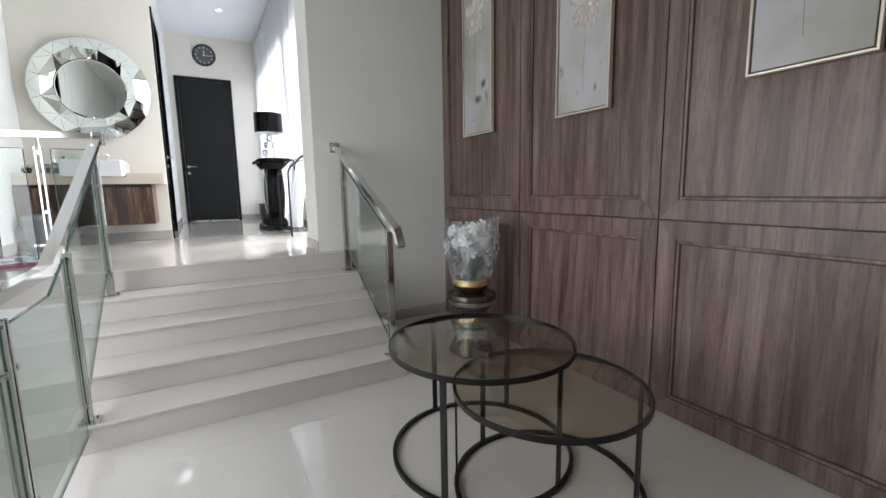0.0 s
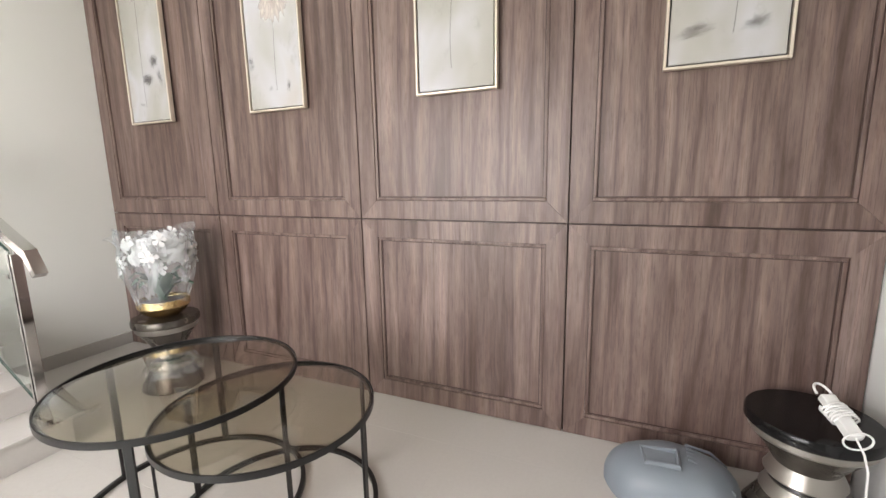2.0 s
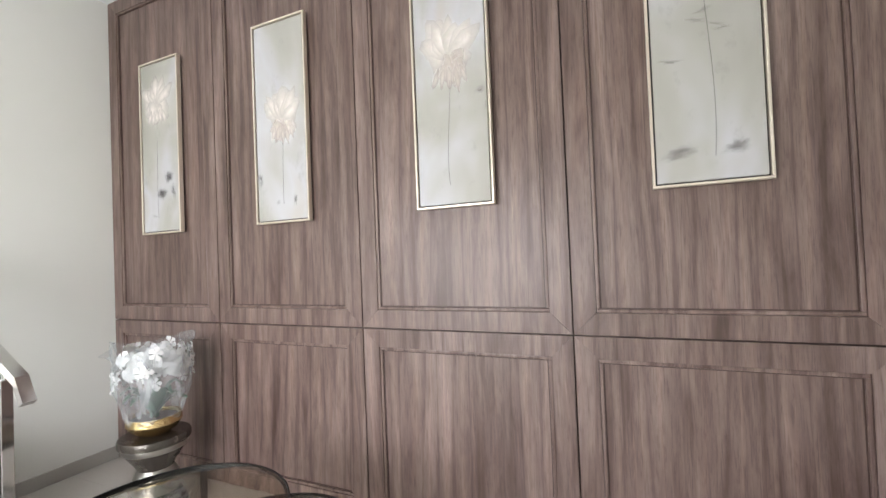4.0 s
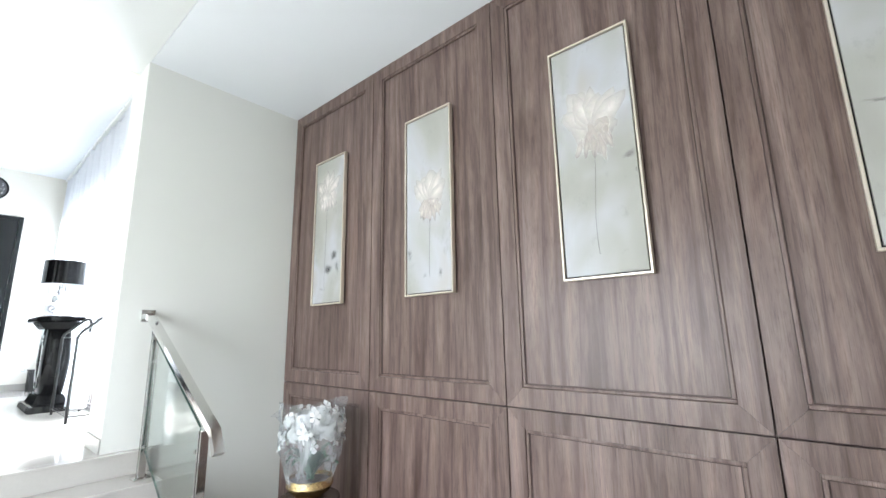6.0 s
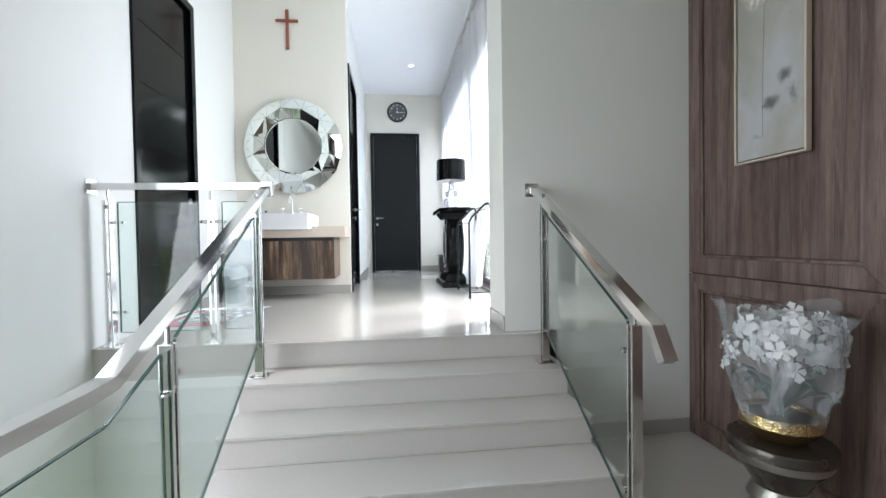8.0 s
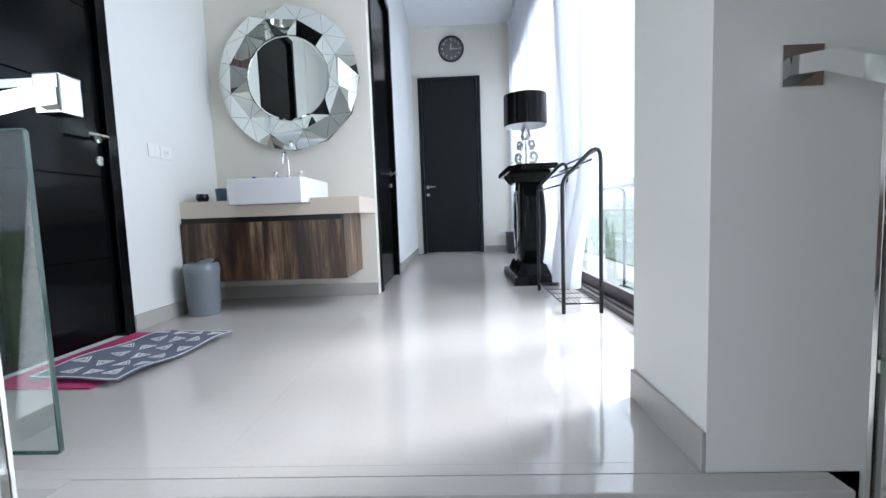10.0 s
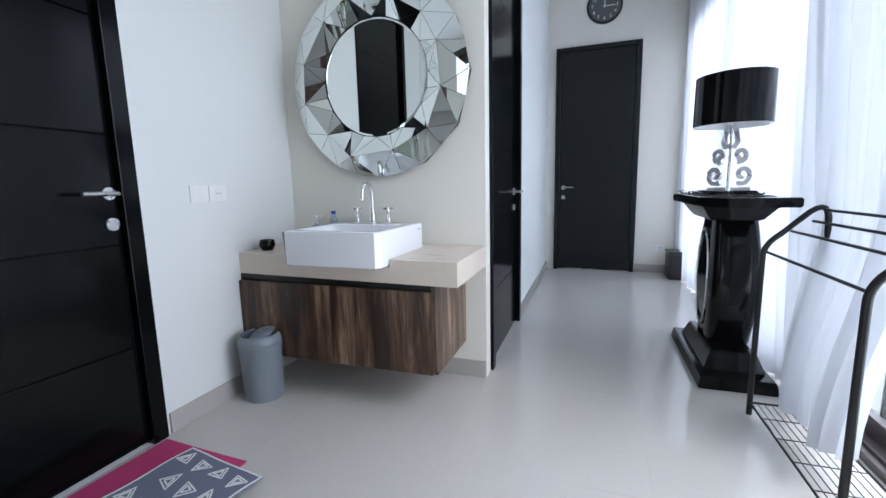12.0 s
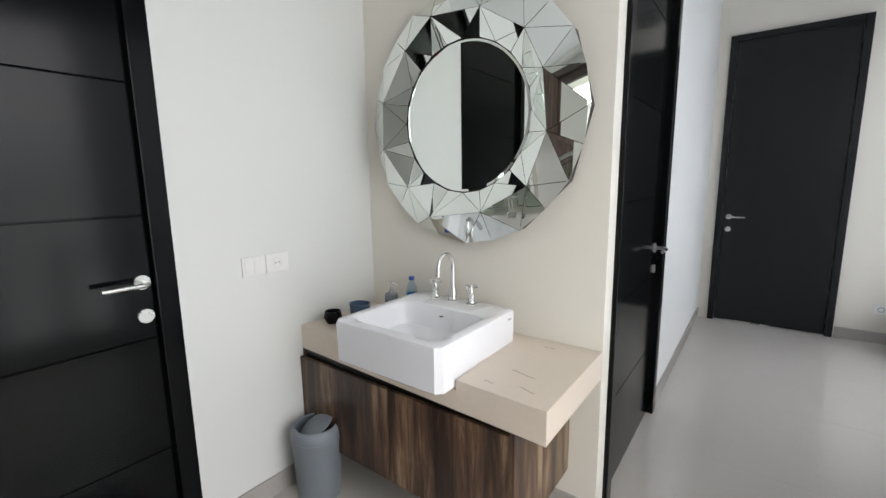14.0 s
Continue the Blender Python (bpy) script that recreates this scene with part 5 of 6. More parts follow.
def table_lamp():
    x, y, z = -1.27, 3.20, UP + 1.0385
    d = thing("table_lamp", (x, y, z), "table lamp with a black drum shade and a silver scroll stand", "table lamp")
    part("base", boxed(x - 0.11, x + 0.13, y - 0.09, y + 0.10, z, z + 0.022, bevel=0.005), M_LACQUER, d)
    part("rod", tube(bmesh.new(), [(x, y, z + 0.02), (x, y, z + 0.66)], 0.008, 12), M_CHROME, d, "", True)
    # flat scroll ornament, mirrored about the rod
    def spiral(c, r0, r1, a0, turns, n=22):
        return [(c[0] + (r0 + (r1 - r0) * i / n) * math.cos(a0 + turns * 2 * math.pi * i / n), c[1] + (r0 + (r1 - r0) * i / n) * math.sin(a0 + turns * 2 * math.pi * i / n)) for i in range(n + 1)]
    def flat(s, p):
        e = Vector((0.95, -0.30)) if s > 0 else Vector((-0.80, 0.60))
        return (x - 0.006 + e.x * p[0] * 0.82, y - 0.018 + e.y * p[0] * 0.82, z + 0.032 + p[1])

    for s in (-1, 1):
        bm = bmesh.new()
        for c, r0, a0 in (((0.085, 0.085), 0.058, -2.2), ((0.065, 0.20), 0.042, -2.0)):
            pts = spiral(c, r0, 0.012, a0, 1.15)
            tube(bm, [flat(s, p) for p in pts], 0, square=(0.030, 0.026))
        pts = [(0.02, 0.24), (0.045, 0.28), (0.03, 0.34), (0.012, 0.38)]
        tube(bm, [flat(s, p) for p in pts], 0, square=(0.028, 0.026))
        tube(bm, [flat(s, (0.02, 0)), flat(s, (0.14, 0))], 0, square=(0.018, 0.020))
        part("scroll", bm, M_SILVER, d, "silver scroll ornament")
    zb, zt, r = z + 0.405, z + 0.69, 0.205
    part("shade", lathe(bmesh.new(), [(r, zb), (r * 0.985, zt), (r * 0.985 - 0.003, zt), (r - 0.003, zb), (r, zb)], (x, y, 0), 56), M_LACQUER, d, "glossy black drum shade", True)
    part("shade_lining", lathe(bmesh.new(), [(r - 0.0035, zb + 0.001), (r * 0.985 - 0.0035, zt - 0.001), (r * 0.985 - 0.005, zt - 0.001), (r - 0.005, zb + 0.001), (r - 0.0035, zb + 0.001)], (x, y, 0), 56), M_SHADEIN, d, "pale shade lining", True)
    bm = bmesh.new()
    for k in range(3):
        a = k * 2 * math.pi / 3
        tube(bm, [(x, y, zb + 0.20), (x + (r - 0.006) * math.cos(a), y + (r - 0.006) * math.sin(a), zb + 0.20)], 0.0025, 6)
    part("spider", bm, M_CHROME, d)
    part("bulb", lathe(bmesh.new(), [(0, z + 0.66), (0.014, z + 0.66), (0.014, z + 0.69 - 0.24 + 0.22), (0.028, z + 0.50 + 0.21), (0.0, z + 0.745 - 0.01)], (x, y, -0.10), 16), M_SHADEIN, d, "", True)


console()
table_lamp()


def towel_rack():
    d = thing("towel_rack", (-1.19, 2.06, UP), "freestanding black metal towel rack with a wire shelf", "towel rack")
    xf, xb = -1.305, -1.075
    for y in (1.648, 2.445):
        zf, zb = 1.60, 1.775
        pts = [(xf, y, UP + 0.002), (xf, y, zf - 0.06)] + arc((xf, y, zf - 0.06), (xf, y, zf), (xf + 0.06, y, zf + 0.045))[1:] + arc((xb - 0.07, y, zb - 0.03), (xb, y, zb + 0.03), (xb, y, zb - 0.08)) + [(xb, y, UP + 0.002)]
        part("end_frame", tube(bmesh.new(), pts, 0.0125, 12), M_BLACKMETAL, d, "", True)
    for x, z in ((xf + 0.01, 1.565), (xf + 0.10, 1.660), (xf + 0.175, 1.705), (xb - 0.02, 1.755)):
        part("towel_bar", tube(bmesh.new(), [(x, 1.65, z), (x, 2.443, z)], 0.006, 10), M_BLACKMETAL, d, "", True)
    z = UP + 0.062
    sh = part("shelf_frame", tube(bmesh.new(), [(xf, 1.65, z), (xb, 1.65, z), (xb, 2.443, z), (xf, 2.443, z)], 0.005, 8, closed=True), M_BLACKMETAL, d, "", True)
    for i in range(1, 8):
        x = xf + (xb - xf) * i / 8
        part("shelf_wire", tube(bmesh.new(), [(x, 1.65, z), (x, 2.443, z)], 0.0022, 6), M_BLACKMETAL, sh)
    for i in range(1, 5):
        y = 1.65 + 0.793 * i / 5
        part("shelf_wire", tube(bmesh.new(), [(xf, y, z + 0.004), (xb, y, z + 0.004)], 0.0022, 6), M_BLACKMETAL, sh)


towel_rack()


# Towel rack repeated as geometry near its mirrored place behind the pane.
def mirrored_rack():
    xi, xo, z0, top = -0.828, -0.648, 0.70, 1.565
    d = thing("rack_beyond_pane", ((xi + xo) / 2, 2.05, z0), "dark metal rack with wire shelf, towel rack repeated beyond the glass", "drying rack")
    for y in (1.685, 2.40):
        pts = [(xi, y, z0 + 0.001), (xi, y, top - 0.06)] + arc((xi, y, top - 0.06), (xi, y, top), (xi + 0.06, y, top))[1:] + arc((xo - 0.06, y, top), (xo, y, top), (xo, y, top - 0.06)) + [(xo, y, z0 + 0.001)]
        part("end_frame", tube(bmesh.new(), pts, 0.0115, 12), M_BLACKMETAL, d, "", True)
        part("crossbar", tube(bmesh.new(), [(xi, y, top - 0.17), (xo, y, top - 0.17)], 0.005, 8), M_BLACKMETAL, d, "", True)
    for x in (xi + 0.02, (xi + xo) / 2, xo - 0.02):
        part("rail", tube(bmesh.new(), [(x, 1.687, top - 0.004), (x, 2.398, top - 0.004)], 0.006, 8), M_BLACKMETAL, d, "", True)
    z = z0 + 0.10
    sh = part("shelf_frame", tube(bmesh.new(), [(xi, 1.687, z), (xo, 1.687, z), (xo, 2.398, z), (xi, 2.398, z)], 0.005, 8, closed=True), M_BLACKMETAL, d, "", True)
    for i in range(1, 18):
        y = 1.687 + 0.711 * i / 18
        part("shelf_wire", tube(bmesh.new(), [(xi, y, z), (xo, y, z)], 0.002, 6), M_BLACKMETAL, sh)


mirrored_rack()


def swing_bin():
    x, y, z = -3.735, 1.915, UP
    d = thing("waste_bin", (x, y, z), "grey plastic bin with a swing lid beside the vanity", "waste bin")
    part("body", lathe(bmesh.new(), [(0, 0.004), (0.095, 0), (0.10, 0.01), (0.112, 0.29), (0.115, 0.295), (0.115, 0.31), (0.111, 0.31), (0.108, 0.295), (0.095, 0.01), (0, 0.012)], (x, y, z), 44), M_GREYPLASTIC, d, "", True)
    bm = lathe(bmesh.new(), [(0.115, 0.311), (0.116, 0.32), (0.108, 0.352), (0.096, 0.362), (0.090, 0.358), (0.105, 0.33), (0.111, 0.311), (0.115, 0.311)], (x, y, z), 44)
    part("lid_ring", bm, M_GREYPLASTIC, d, "", True)
    bm = lathe(bmesh.new(), [(0, 0.012), (0.06, 0.009), (0.086, 0.0), (0.086, -0.003), (0.06, 0.004), (0, 0.007)], (0, 0, 0), 36)
    bmesh.ops.rotate(bm, verts=bm.verts, cent=(0, 0, 0), matrix=Matrix.Rotation(radians(24), 3, "X") @ Matrix.Rotation(radians(-14), 3, "Y"))
    bmesh.ops.translate(bm, verts=bm.verts, vec=(x, y, z + 0.350))
    part("swing_lid", bm, M_GREYPLASTIC, d, "tilted swing flap", True)


swing_bin()


def far_bin():
    x, y, z = -1.10, 5.66, UP
    d = thing("waste_bin", (x, y, z), "small black rectangular bin at the end of the corridor", "waste bin")
    bm = bmesh.new()
    prism(bm, [(x - 0.10, y - 0.13), (x + 0.09, y - 0.13), (x + 0.09, y + 0.13), (x - 0.10, y + 0.13)], "z", z, z + 0.30)
    bmesh.ops.bevel(bm, geom=bm.edges[:], offset=0.01, segments=2, affect="EDGES")
    part("body", bm, M_BLACKMETAL, d)
    part("rim", boxed(x - 0.108, x + 0.097, y - 0.138, y + 0.138, z + 0.301, z + 0.325, bevel=0.006), M_BLACKMETAL, d)


far_bin()


def cloth_mat(name, a, b):
    m = Mat(name, a, 0.95)
    v = m.coords()
    n = m.noise(v, 7, 4, 0.6)
    f = m.noise(v, 420, 2, 0.5)
    m.color(m.mix(m.mix(0.5, n, f), a, b))
    m.bump(f, 0.8, 0.003)
    return m.m


M_PINKRUG = cloth_mat("crimson_terry", (0.42, 0.025, 0.12, 1), (0.62, 0.07, 0.22, 1))
M_BLUERUG = cloth_mat("slate_blue_weave", (0.13, 0.15, 0.21, 1), (0.19, 0.21, 0.28, 1))
M_WHITEYARN = cloth_mat("white_yarn", (0.72, 0.72, 0.72, 1), (0.82, 0.82, 0.82, 1))


def rug_surface(u, v, amp, seed):
    return amp * (0.5 + 0.5 * noise.noise(Vector((u * 4.2 + seed, v * 3.4, seed)))) ** 2


def sheet(corner, eu, ev, lu, lv, z, th, amp, seed, nu=40, nv=28):
    """A lightly rippled cloth lying on the floor."""
    bm = bmesh.new()
    top, bot = [], []
    for i in range(nu + 1):
        r1, r2 = [], []
        for j in range(nv + 1):
            u, v = i / nu * lu, j / nv * lv
            p = corner + eu * u + ev * v
            zz = z + rug_surface(u, v, amp, seed)
            r1.append(bm.verts.new((p.x, p.y, zz + th)))
            r2.append(bm.verts.new((p.x, p.y, zz)))
        top.append(r1)
        bot.append(r2)
    for g in (top, bot):
        for i in range(nu):
            for j in range(nv):
                bm.faces.new((g[i][j], g[i + 1][j], g[i + 1][j + 1], g[i][j + 1]))
    for i in range(nu):
        for j in (0, nv):
            bm.faces.new((top[i][j], top[i + 1][j], bot[i + 1][j], bot[i][j]))
    for j in range(nv):
        for i in (0, nu):
            bm.faces.new((top[i][j], top[i][j + 1], bot[i][j + 1], bot[i][j]))
    return bm


def rugs():
    z = UP + 0.0005
    a = radians(-2)
    eu, ev = Vector((math.sin(a), -math.cos(a), 0)), Vector((-math.cos(a), -math.sin(a), 0))
    c = Vector((-3.385, 1.412, 0))
    solo("bath_mat", sheet(c, eu, ev, 0.80, 0.47, z, 0.008, 0.004, 1.0), M_PINKRUG, (-3.6, 1.1, UP), "crimson terry mat lying crooked before the black door", "mat", smooth=True)
    d = thing("rug", (-3.45, 1.05, UP), "slate blue rug with white triangles thrown over the mat", "rug")
    c = Vector((-3.225, 1.330, 0))
    a = radians(-8)
    eu, ev = Vector((math.sin(a), -math.cos(a), 0)), Vector((-math.cos(a), -math.sin(a), 0))
    z2 = UP + 0.0145
    lu, lv = 0.70, 0.43
    part("cloth", sheet(c, eu, ev, lu, lv, z2, 0.006, 0.034, 4.0), M_BLUERUG, d, "", True)

    def on(u, v):
        p = c + eu * u + ev * v
        return Vector((p.x, p.y, z2 + 0.0068 + rug_surface(u, v, 0.034, 4.0)))
    rng = random.Random(6)
    bd = bmesh.new()
    for line in ([(t * lu, 0.004) for t in np.linspace(0, 1, 24)], [(t * lu, lv - 0.004) for t in np.linspace(0, 1, 24)], [(0.004, t * lv) for t in np.linspace(0, 1, 16)], [(lu - 0.004, t * lv) for t in np.linspace(0, 1, 16)]):
        tube(bd, [on(*p) for p in line], 0, square=(0.007, 0.002))
    part("white_edge", bd, M_WHITEYARN, d, "white bound edge")
    for i in range(6):
        for j in range(4):
            u0, v0 = 0.065 + i * 0.113, 0.06 + j * 0.105 + (0.03 if i % 2 else 0)
            if v0 > lv - 0.035:
                continue
            turn = rng.uniform(-0.3, 0.3) + (math.pi if (i + j) % 2 else 0)
            bm = bmesh.new()
            for s in (0.041, 0.021):
                tri = [(u0 + s * math.cos(turn + k * 2 * math.pi / 3) * rng.uniform(0.9, 1.1), v0 + s * math.sin(turn + k * 2 * math.pi / 3) * rng.uniform(0.9, 1.1)) for k in range(3)]
                pts = []
                for k in range(3):
                    p, q = tri[k], tri[(k + 1) % 3]
                    pts += [(p[0] + (q[0] - p[0]) * t, p[1] + (q[1] - p[1]) * t) for t in (0, 0.25, 0.5, 0.75)]
                tube(bm, [on(*p) for p in pts], 0, closed=True, square=(0.006, 0.0016))
            part("triangle", bm, M_WHITEYARN, d)


rugs()


def plate(name, x, y0, y1, z0, z1, label, socket):
    d = thing(name, (x, (y0 + y1) / 2, z0), label, name.replace("_", " "))
    part("plate", boxed(x + 0.0005, x + 0.009, y0, y1, z0, z1, bevel=0.003), M_WHITEPLASTIC, d)
    c = ((y0 + y1) / 2, (z0 + z1) / 2)
    if socket:
        ring = [(x + 0.010, c[0] + 0.021 * math.cos(a), c[1] + 0.021 * math.sin(a)) for a in (i * math.pi / 12 for i in range(24))]
        part("socket_ring", tube(bmesh.new(), ring, 0.0022, 6, closed=True), M_WHITEPLASTIC, d)
        bm = bmesh.new()
        for s in (-1, 1):
            box(bm, x + 0.0092, x + 0.0102, c[0] + s * 0.009 - 0.0025, c[0] + s * 0.009 + 0.0025, c[1] - 0.0025, c[1] + 0.0025)
        part("pin_hole", bm, M_GROOVE, d)
    else:
        part("rocker", boxed(x + 0.0095, x + 0.012, y0 + 0.012, c[0] - 0.001, z0 + 0.012, z1 - 0.012, bevel=0.001, seg=1), M_WHITEPLASTIC, d)
        part("rocker", boxed(x + 0.0095, x + 0.012, c[0] + 0.001, y1 - 0.012, z0 + 0.012, z1 - 0.012, bevel=0.001, seg=1), M_WHITEPLASTIC, d)


plate("light_switch", WX, 1.715, 1.82, 1.84, 1.925, "white double light switch on the plain wall", False)
plate("wall_socket", WX, 1.825, 1.935, 1.84, 1.925, "white wall socket beside the light switch", True)


def far_socket():
    x, y, z = -1.24, FARY, 1.03
    d = thing("wall_socket", (x, y, z), "white wall socket low on the end wall", "wall socket")
    part("plate", boxed(x - 0.045, x + 0.045, y - 0.009, y - 0.0005, z, z + 0.085, bevel=0.003), M_WHITEPLASTIC, d)
    part("socket_ring", lathe_y(x, z + 0.042, y, [(0.022, 0.009), (0.022, 0.012), (0.018, 0.012), (0.018, 0.009), (0.022, 0.009)], 20), M_GREYPLASTIC, d)


far_socket()


# ---- curtains ----
def curtain_mat():
    m = Mat("sheer_white_voile", (0.88, 0.89, 0.93, 1), 0.9)
    out = m.t.nodes["Material Output"]
    d = m.node("ShaderNodeBsdfDiffuse", Color=(0.80, 0.81, 0.84, 1))
    tl = m.node("ShaderNodeBsdfTranslucent", Color=(0.52, 0.54, 0.58, 1))
    tr = m.node("ShaderNodeBsdfTransparent", Color=(1, 1, 1, 1))
    a = m.t.nodes.new("ShaderNodeMixShader")
    a.inputs[0].default_value = 0.26
    b = m.t.nodes.new("ShaderNodeMixShader")
    b.inputs[0].default_value = 0.03
    m.link(d.outputs[0], a.inputs[1])
    m.link(tl.outputs[0], a.inputs[2])
    m.link(a.outputs[0], b.inputs[1])
    m.link(tr.outputs[0], b.inputs[2])
    m.link(b.outputs[0], out.inputs[0])
    return m.m


M_SHEER = curtain_mat()


def curtain(name, low, high, z0, z1, folds, amp, seed, label, x=-1.05, belly=0.0):
    rng = random.Random(seed)
    ph = [rng.uniform(0, 6.28) for _ in range(4)]
    bm = bmesh.new()
    n, rows = int(folds * 10), 26
    grid = []
    for j in range(rows + 1):
        t = j / rows
        row = []
        for i in range(n + 1):
            s = i / n
            k = t ** 0.8
            y0, y1 = low[0] + (high[0] - low[0]) * k, low[1] + (high[1] - low[1]) * k
            ym = y0 + (y1 - y0) * s
            a = s * folds * 2 * math.pi
            out = max(0.0, 1 - (z1 - z0) * t / 0.95)
            xx = x - belly * out * out * (3 - 2 * out) + amp * (1 + belly * 4 * out) * math.sin(a + ph[0] + 0.6 * math.sin(t * 3 + ph[1])) * (0.75 + 0.35 * math.sin(s * 9 + ph[2])) + 0.012 * math.sin(a * 0.37 + t * 4 + ph[3])
            row.append(bm.verts.new((xx, ym, z0 + (z1 - z0) * t + (0.008 * math.sin(a * 0.5) if j == 0 else 0))))
        grid.append(row)
    for r1, r2 in zip(grid, grid[1:]):
        for i in range(n):
            bm.faces.new((r1[i], r1[i + 1], r2[i + 1], r2[i]))
    o = solo(name, bm, M_SHEER, (x, sum(low) / 2, z0), label, "curtain", "curtains along the glazing", smooth=True)
    return o


curtain("curtain", (2.46, 5.93), (2.95, 5.93), UP + 0.02, 4.28, 23, 0.036, 1, "long white sheer curtain drawn along the glazed side")
curtain("curtain", (1.99, 2.42), (1.93, 3.02), UP + 0.085, 4.28, 9, 0.036, 2, "bunched end of the white sheer curtain billowing over the towel rack", -1.035, 0.125)
part_track = thing("curtain_rail", (-1.08, 3.2, 4.3), "white curtain rail at the ceiling", "curtain rail")
part("rail", boxed(-1.10, -1.06, 0.56, 5.93, 4.29, 4.33, bevel=0.004), M_WHITEPLASTIC, part_track)


# ---- ceiling lights ----
M_LAMPLENS = Mat("lit_lens", (0.9, 0.9, 0.88, 1), 0.4, Emission_Strength=2.5, Emission_Color=(1.0, 0.96, 0.90, 1)).m


def downlight(x, y):
    d = thing("downlight", (x, y, CEIL2), "small round recessed ceiling downlight", "ceiling light", "hall downlights")
    part("trim_ring", lathe(bmesh.new(), [(0.055, -0.001), (0.058, -0.006), (0.050, -0.010), (0.040, -0.008), (0.040, -0.001), (0.055, -0.001)], (x, y, CEIL2), 32), M_WHITEPLASTIC, d, "", True)
    part("lens", lathe(bmesh.new(), [(0, -0.002), (0.039, -0.002), (0.039, -0.005), (0, -0.007)], (x, y, CEIL2), 24), M_LAMPLENS, d, "", True)


downlight(-1.80, 1.66)
downlight(-1.74, 4.48)


# ---- balcony and the green outside ----
def balcony():
    wall("balcony_slab", (HX + 0.15, 0.10, 0.461, 8.0, 0.50, 0.70), mat=M_TILE)
    d = thing("balcony_railing", (0.06, 3.0, 0.70), "glass balcony railing with a flat steel top rail", "railing")
    top = 1.745
    part("top_rail", boxed(0.035, 0.085, 0.56, 7.9, top - 0.065, top + 0.005, bevel=0.004), M_SATIN, d)
    for z in (1.40, 1.02):
        part("bar", tube(bmesh.new(), [(0.03, 0.56, z), (0.03, 7.9, z)], 0.006, 8), M_SATIN, d, "", True)
    for i in range(6):
        y = 0.62 + 1.45 * i
        part("post", boxed(0.045, 0.075, y - 0.02, y + 0.02, 0.70, top - 0.05, bevel=0.002), M_SATIN, d)
        if i < 5:
            p = part("glass_panel", boxed(0.055, 0.065, y + 0.03, y + 1.42, 0.75, top - 0.06), M_RAILGLASS, d)
            p.visible_shadow = False
    col = thing("balcony_column", (-0.06, 3.19, 0.70), "grey-brown painted balcony column", "column", kind="structure")
    part("shaft", boxed(-0.15, 0.025, 3.10, 3.28, 0.70, 4.6, bevel=0.006), M_COLUMN, col)


M_COLUMN = paint("column_paint", (0.33, 0.30, 0.29, 1), (0.28, 0.26, 0.25, 1))
balcony()


def foliage_mat(name, a, b):
    m = Mat(name, a, 0.6)
    g = m.t.nodes.new("ShaderNodeNewGeometry")
    v = m.coords()
    n = m.noise(v, 0.6, 3, 0.6)
    m.color(m.mix(m.mix(0.6, n, g.outputs["Random Per Island"]), a, b))
    m.b.inputs["Transmission Weight"].default_value = 0.0
    return m.m


M_LEAVES = foliage_mat("leaf_green", (0.09, 0.17, 0.05, 1), (0.24, 0.36, 0.12, 1))
M_LEAVES2 = foliage_mat("leaf_dark", (0.06, 0.12, 0.08, 1), (0.14, 0.23, 0.13, 1))
M_BARK = paint("bark", (0.14, 0.10, 0.075, 1), (0.09, 0.065, 0.05, 1), 0.9)
M_GRASS = foliage_mat("meadow", (0.06, 0.12, 0.04, 1), (0.13, 0.20, 0.07, 1))


def leaf_cloud(bm_lists, rng, c, r, count, size):
    vs, fs = bm_lists
    for _ in range(count):
        u = Vector((rng.gauss(0, 1), rng.gauss(0, 1), rng.gauss(0, 1))).normalized()
        p = c + Vector((u.x * r.x, u.y * r.y, u.z * r.z)) * rng.uniform(0.55, 1.05)
        q = Vector((rng.gauss(0, 1), rng.gauss(0, 1), rng.gauss(0, 1) + 0.8)).normalized().to_track_quat("Z", "Y")
        s = size * rng.uniform(0.6, 1.3)
        k = len(vs)
        for dx, dy in ((-0.5, 0), (0, -0.28), (0.5, 0), (0, 0.28)):
            vs.append(p + q @ Vector((dx * s, dy * s, 0)))
        fs.append((k, k + 1, k + 2, k + 3))


def mesh_of(name, vs, fs, mat, parent=None, origin=Vector((0, 0, 0))):
    data = bpy.data.meshes.new(name)
    data.from_pydata([v - origin for v in vs], [], fs)
    data.materials.append(mat)
    ob = new(name, data)
    ob.parent = parent
    return ob


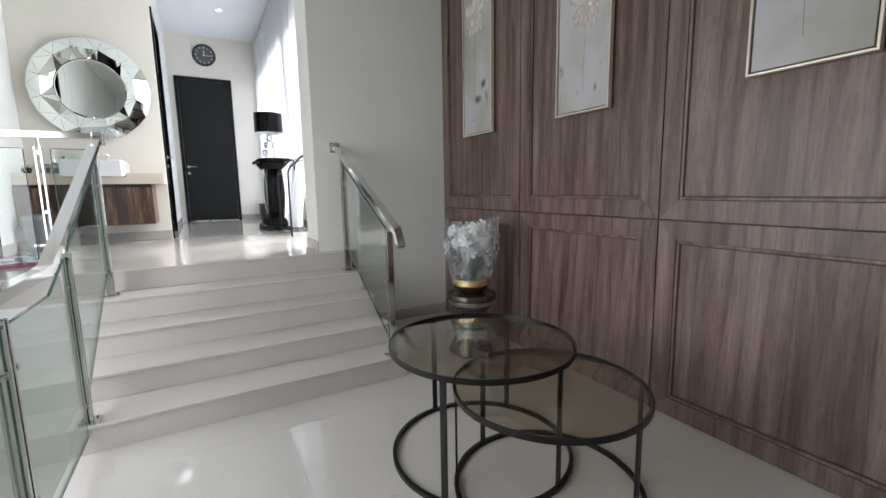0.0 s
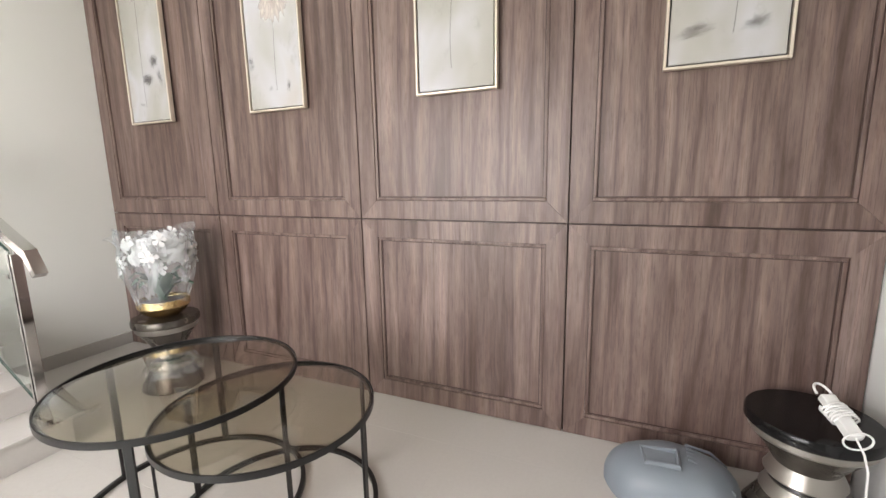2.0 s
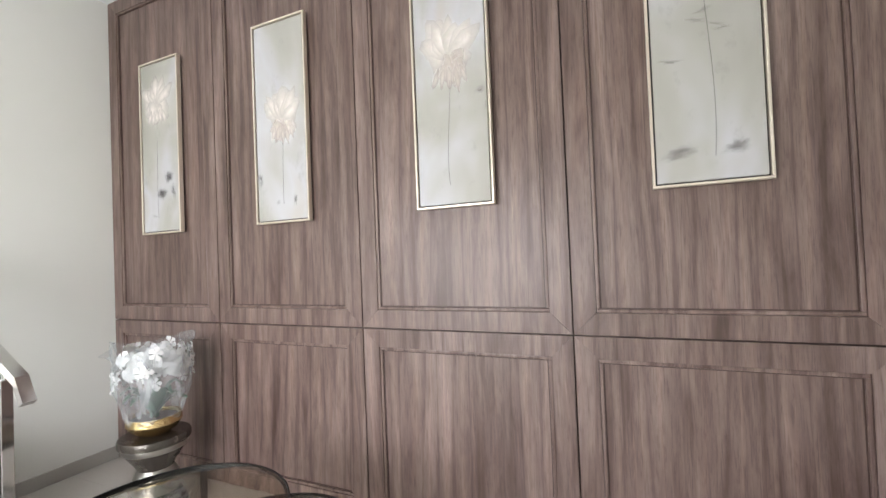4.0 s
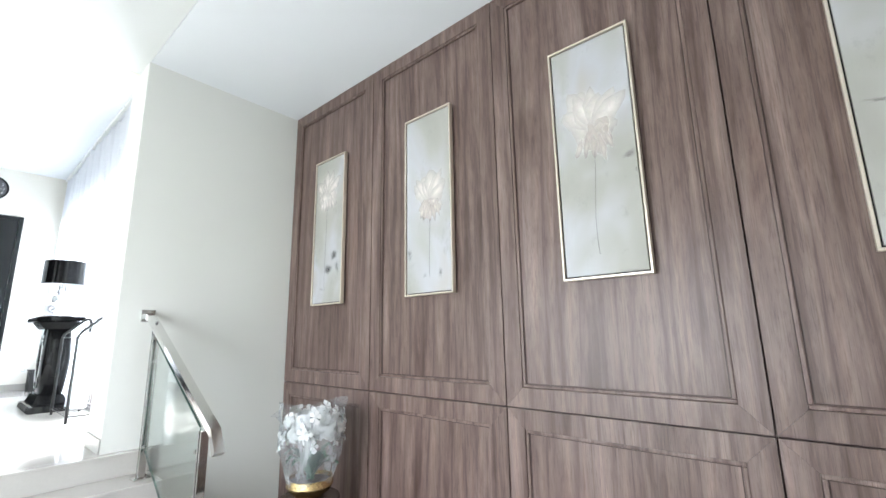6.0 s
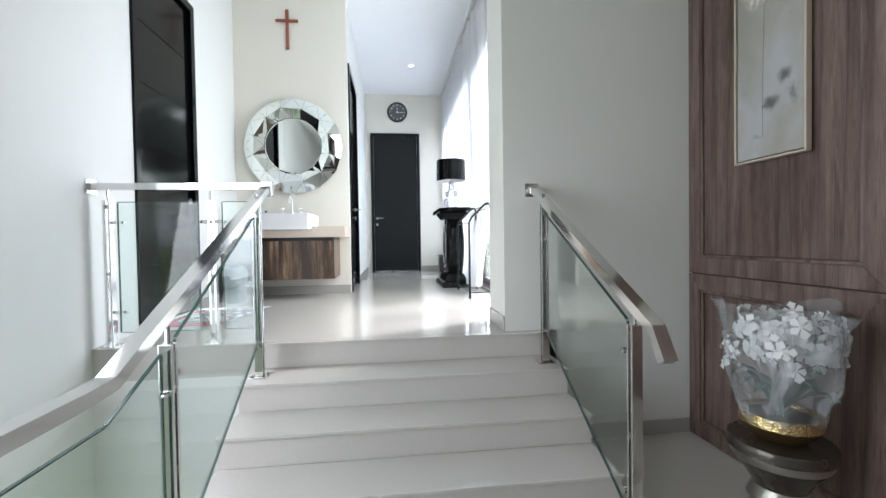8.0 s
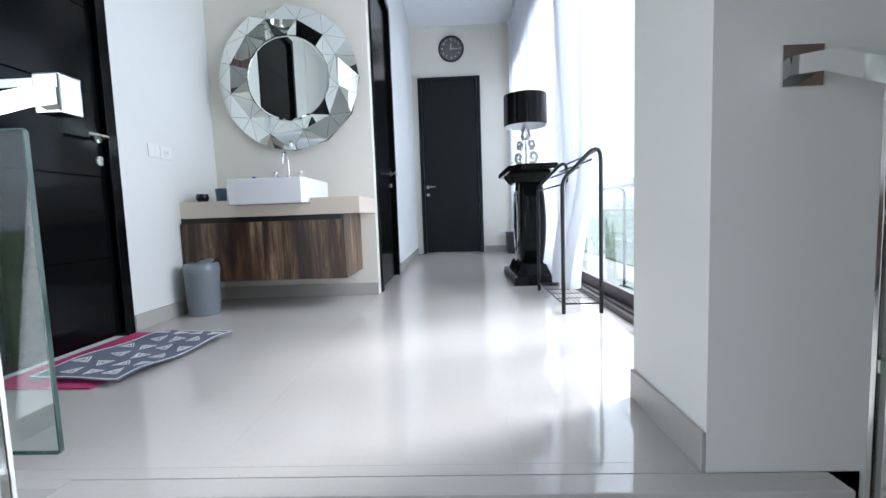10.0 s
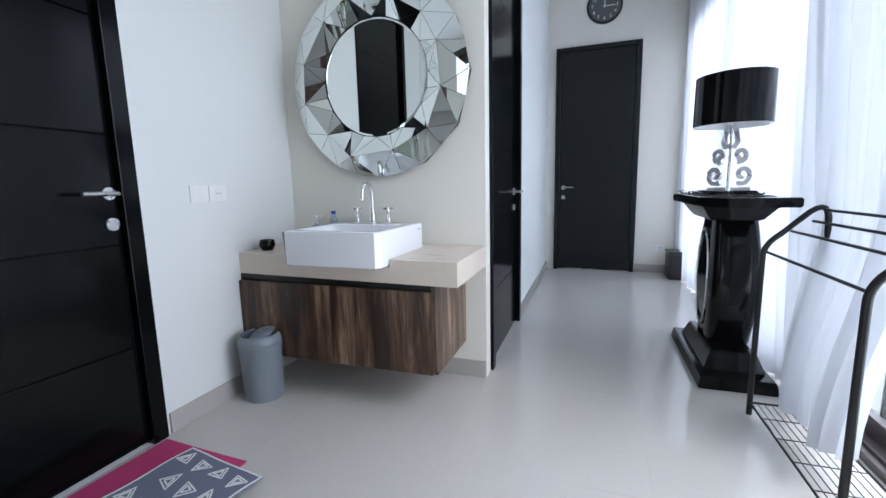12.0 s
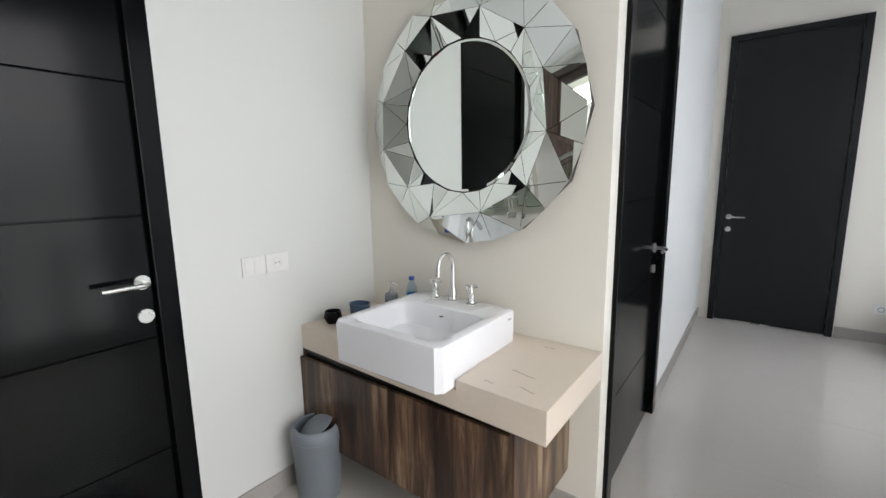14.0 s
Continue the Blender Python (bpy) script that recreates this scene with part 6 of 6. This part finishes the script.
def tree(x, y, z, h, r, seed, mat, label):
    rng = random.Random(seed)
    d = thing("tree", (x, y, z), label, "tree", "trees below the balcony")
    o = Vector((x, y, z))
    bm = bmesh.new()
    rows = []
    n = 8
    lean = rng.uniform(-0.3, 0.3)
    for j in range(6):
        t = j / 5
        rad = 0.22 * (1 - 0.7 * t) * h / 8
        rows.append([bm.verts.new((x + lean * t * t + rad * math.cos(a), y + rad * math.sin(a), z + h * 0.7 * t)) for a in (i * 2 * math.pi / n for i in range(n))])
    for a, b in zip(rows, rows[1:]):
        for i in range(n):
            bm.faces.new((a[i], a[(i + 1) % n], b[(i + 1) % n], b[i]))
    tips = []
    for k in range(9):
        a = k * 0.7 + rng.uniform(-0.3, 0.3)
        t = rng.uniform(0.45, 0.7)
        p = Vector((x + lean * 0.5, y, z + h * t))
        q = p + Vector((math.cos(a) * r * 0.7, math.sin(a) * r * 0.7, h * rng.uniform(0.08, 0.28)))
        tube(bm, [p, (p + q) / 2 + Vector((0, 0, 0.2)), q], 0.05 * h / 8, 6)
        tips.append(q)
    part("trunk", bm, M_BARK, d)
    vs, fs = [], []
    for q in tips + [Vector((x + lean, y, z + h * 0.85))]:
        for _ in range(3):
            c = q + Vector((rng.gauss(0, r * 0.22), rng.gauss(0, r * 0.22), rng.gauss(0, r * 0.15)))
            leaf_cloud((vs, fs), rng, c, Vector((r * 0.34, r * 0.34, r * 0.24)), 220, 0.22)
    mesh_of("crown", vs, fs, mat, d, o)


def outside():
    vs, fs = [], []
    n = 48
    for i in range(n + 1):
        for j in range(n + 1):
            x = 0.3 + (i / n) ** 2 * 900
            y = -500 + 1000 * (j / n) if i > 30 else -60 - i * 14 + (120 + i * 28) * j / n
            z = -3.2 - 1.8 * min(1, x / 20) + 1.0 * noise.noise(Vector((x * 0.03, y * 0.03, 0))) * min(1, x / 8) + max(0, (x - 60) / 900) * 3
            vs.append(Vector((x, y, z)))
    for i in range(n):
        for j in range(n):
            a = i * (n + 1) + j
            fs.append((a, a + 1, a + n + 2, a + n + 1))
    # carry the sheet under the house to the other horizon
    k = len(vs)
    vs += [Vector((0.3, -700, -3.2)), Vector((0.3, 700, -3.2)), Vector((-900, 700, -3.2)), Vector((-900, -700, -3.2))]
    fs.append((k, k + 1, k + 2, k + 3))
    g = mesh_of("ground", vs, fs, M_GRASS)
    tagged(g, "green sloping ground below the house", kind="structure")
    rng = random.Random(4)
    vs, fs = [], []
    for _ in range(420):
        x = 2.5 + rng.random() ** 1.6 * 60
        y = -15 + rng.random() * 75
        z = -3.9 - 0.6 * min(1, x / 20)
        s = rng.uniform(0.7, 1.6) * (1 + x / 40)
        leaf_cloud((vs, fs), rng, Vector((x, y, z + s * 0.6)), Vector((s, s, s * 0.75)), 150, 0.24 + 0.016 * x)
    b = mesh_of("bushes", vs, fs, M_LEAVES)
    tagged(b, "dense green bushes on the slope", "bushes", kind="stuff")
    vs, fs = [], []
    for _ in range(240):
        x = 70 + rng.random() * 60
        y = -60 + rng.random() * 300
        s = rng.uniform(4, 8)
        leaf_cloud((vs, fs), rng, Vector((x, y, -3 + s * 0.4)), Vector((s, s, s * 0.8)), 160, 1.4)
    b = mesh_of("far_woods", vs, fs, M_LEAVES2)
    tagged(b, "belt of distant green woods", "woods", kind="stuff")
    tree(17, 15, -5, 9.6, 2.6, 1, M_LEAVES2, "tall dark green broadleaf tree rising above the railing")
    tree(9, 22, -4.8, 6.2, 2.6, 2, M_LEAVES, "bright green bushy tree on the slope")
    tree(12, 9, -4.8, 4.6, 2.4, 3, M_LEAVES, "low bright green tree below the balcony")
    tree(7, 12, -4.6, 4.4, 2.0, 4, M_LEAVES, "spreading light green tree near the balcony")


outside()
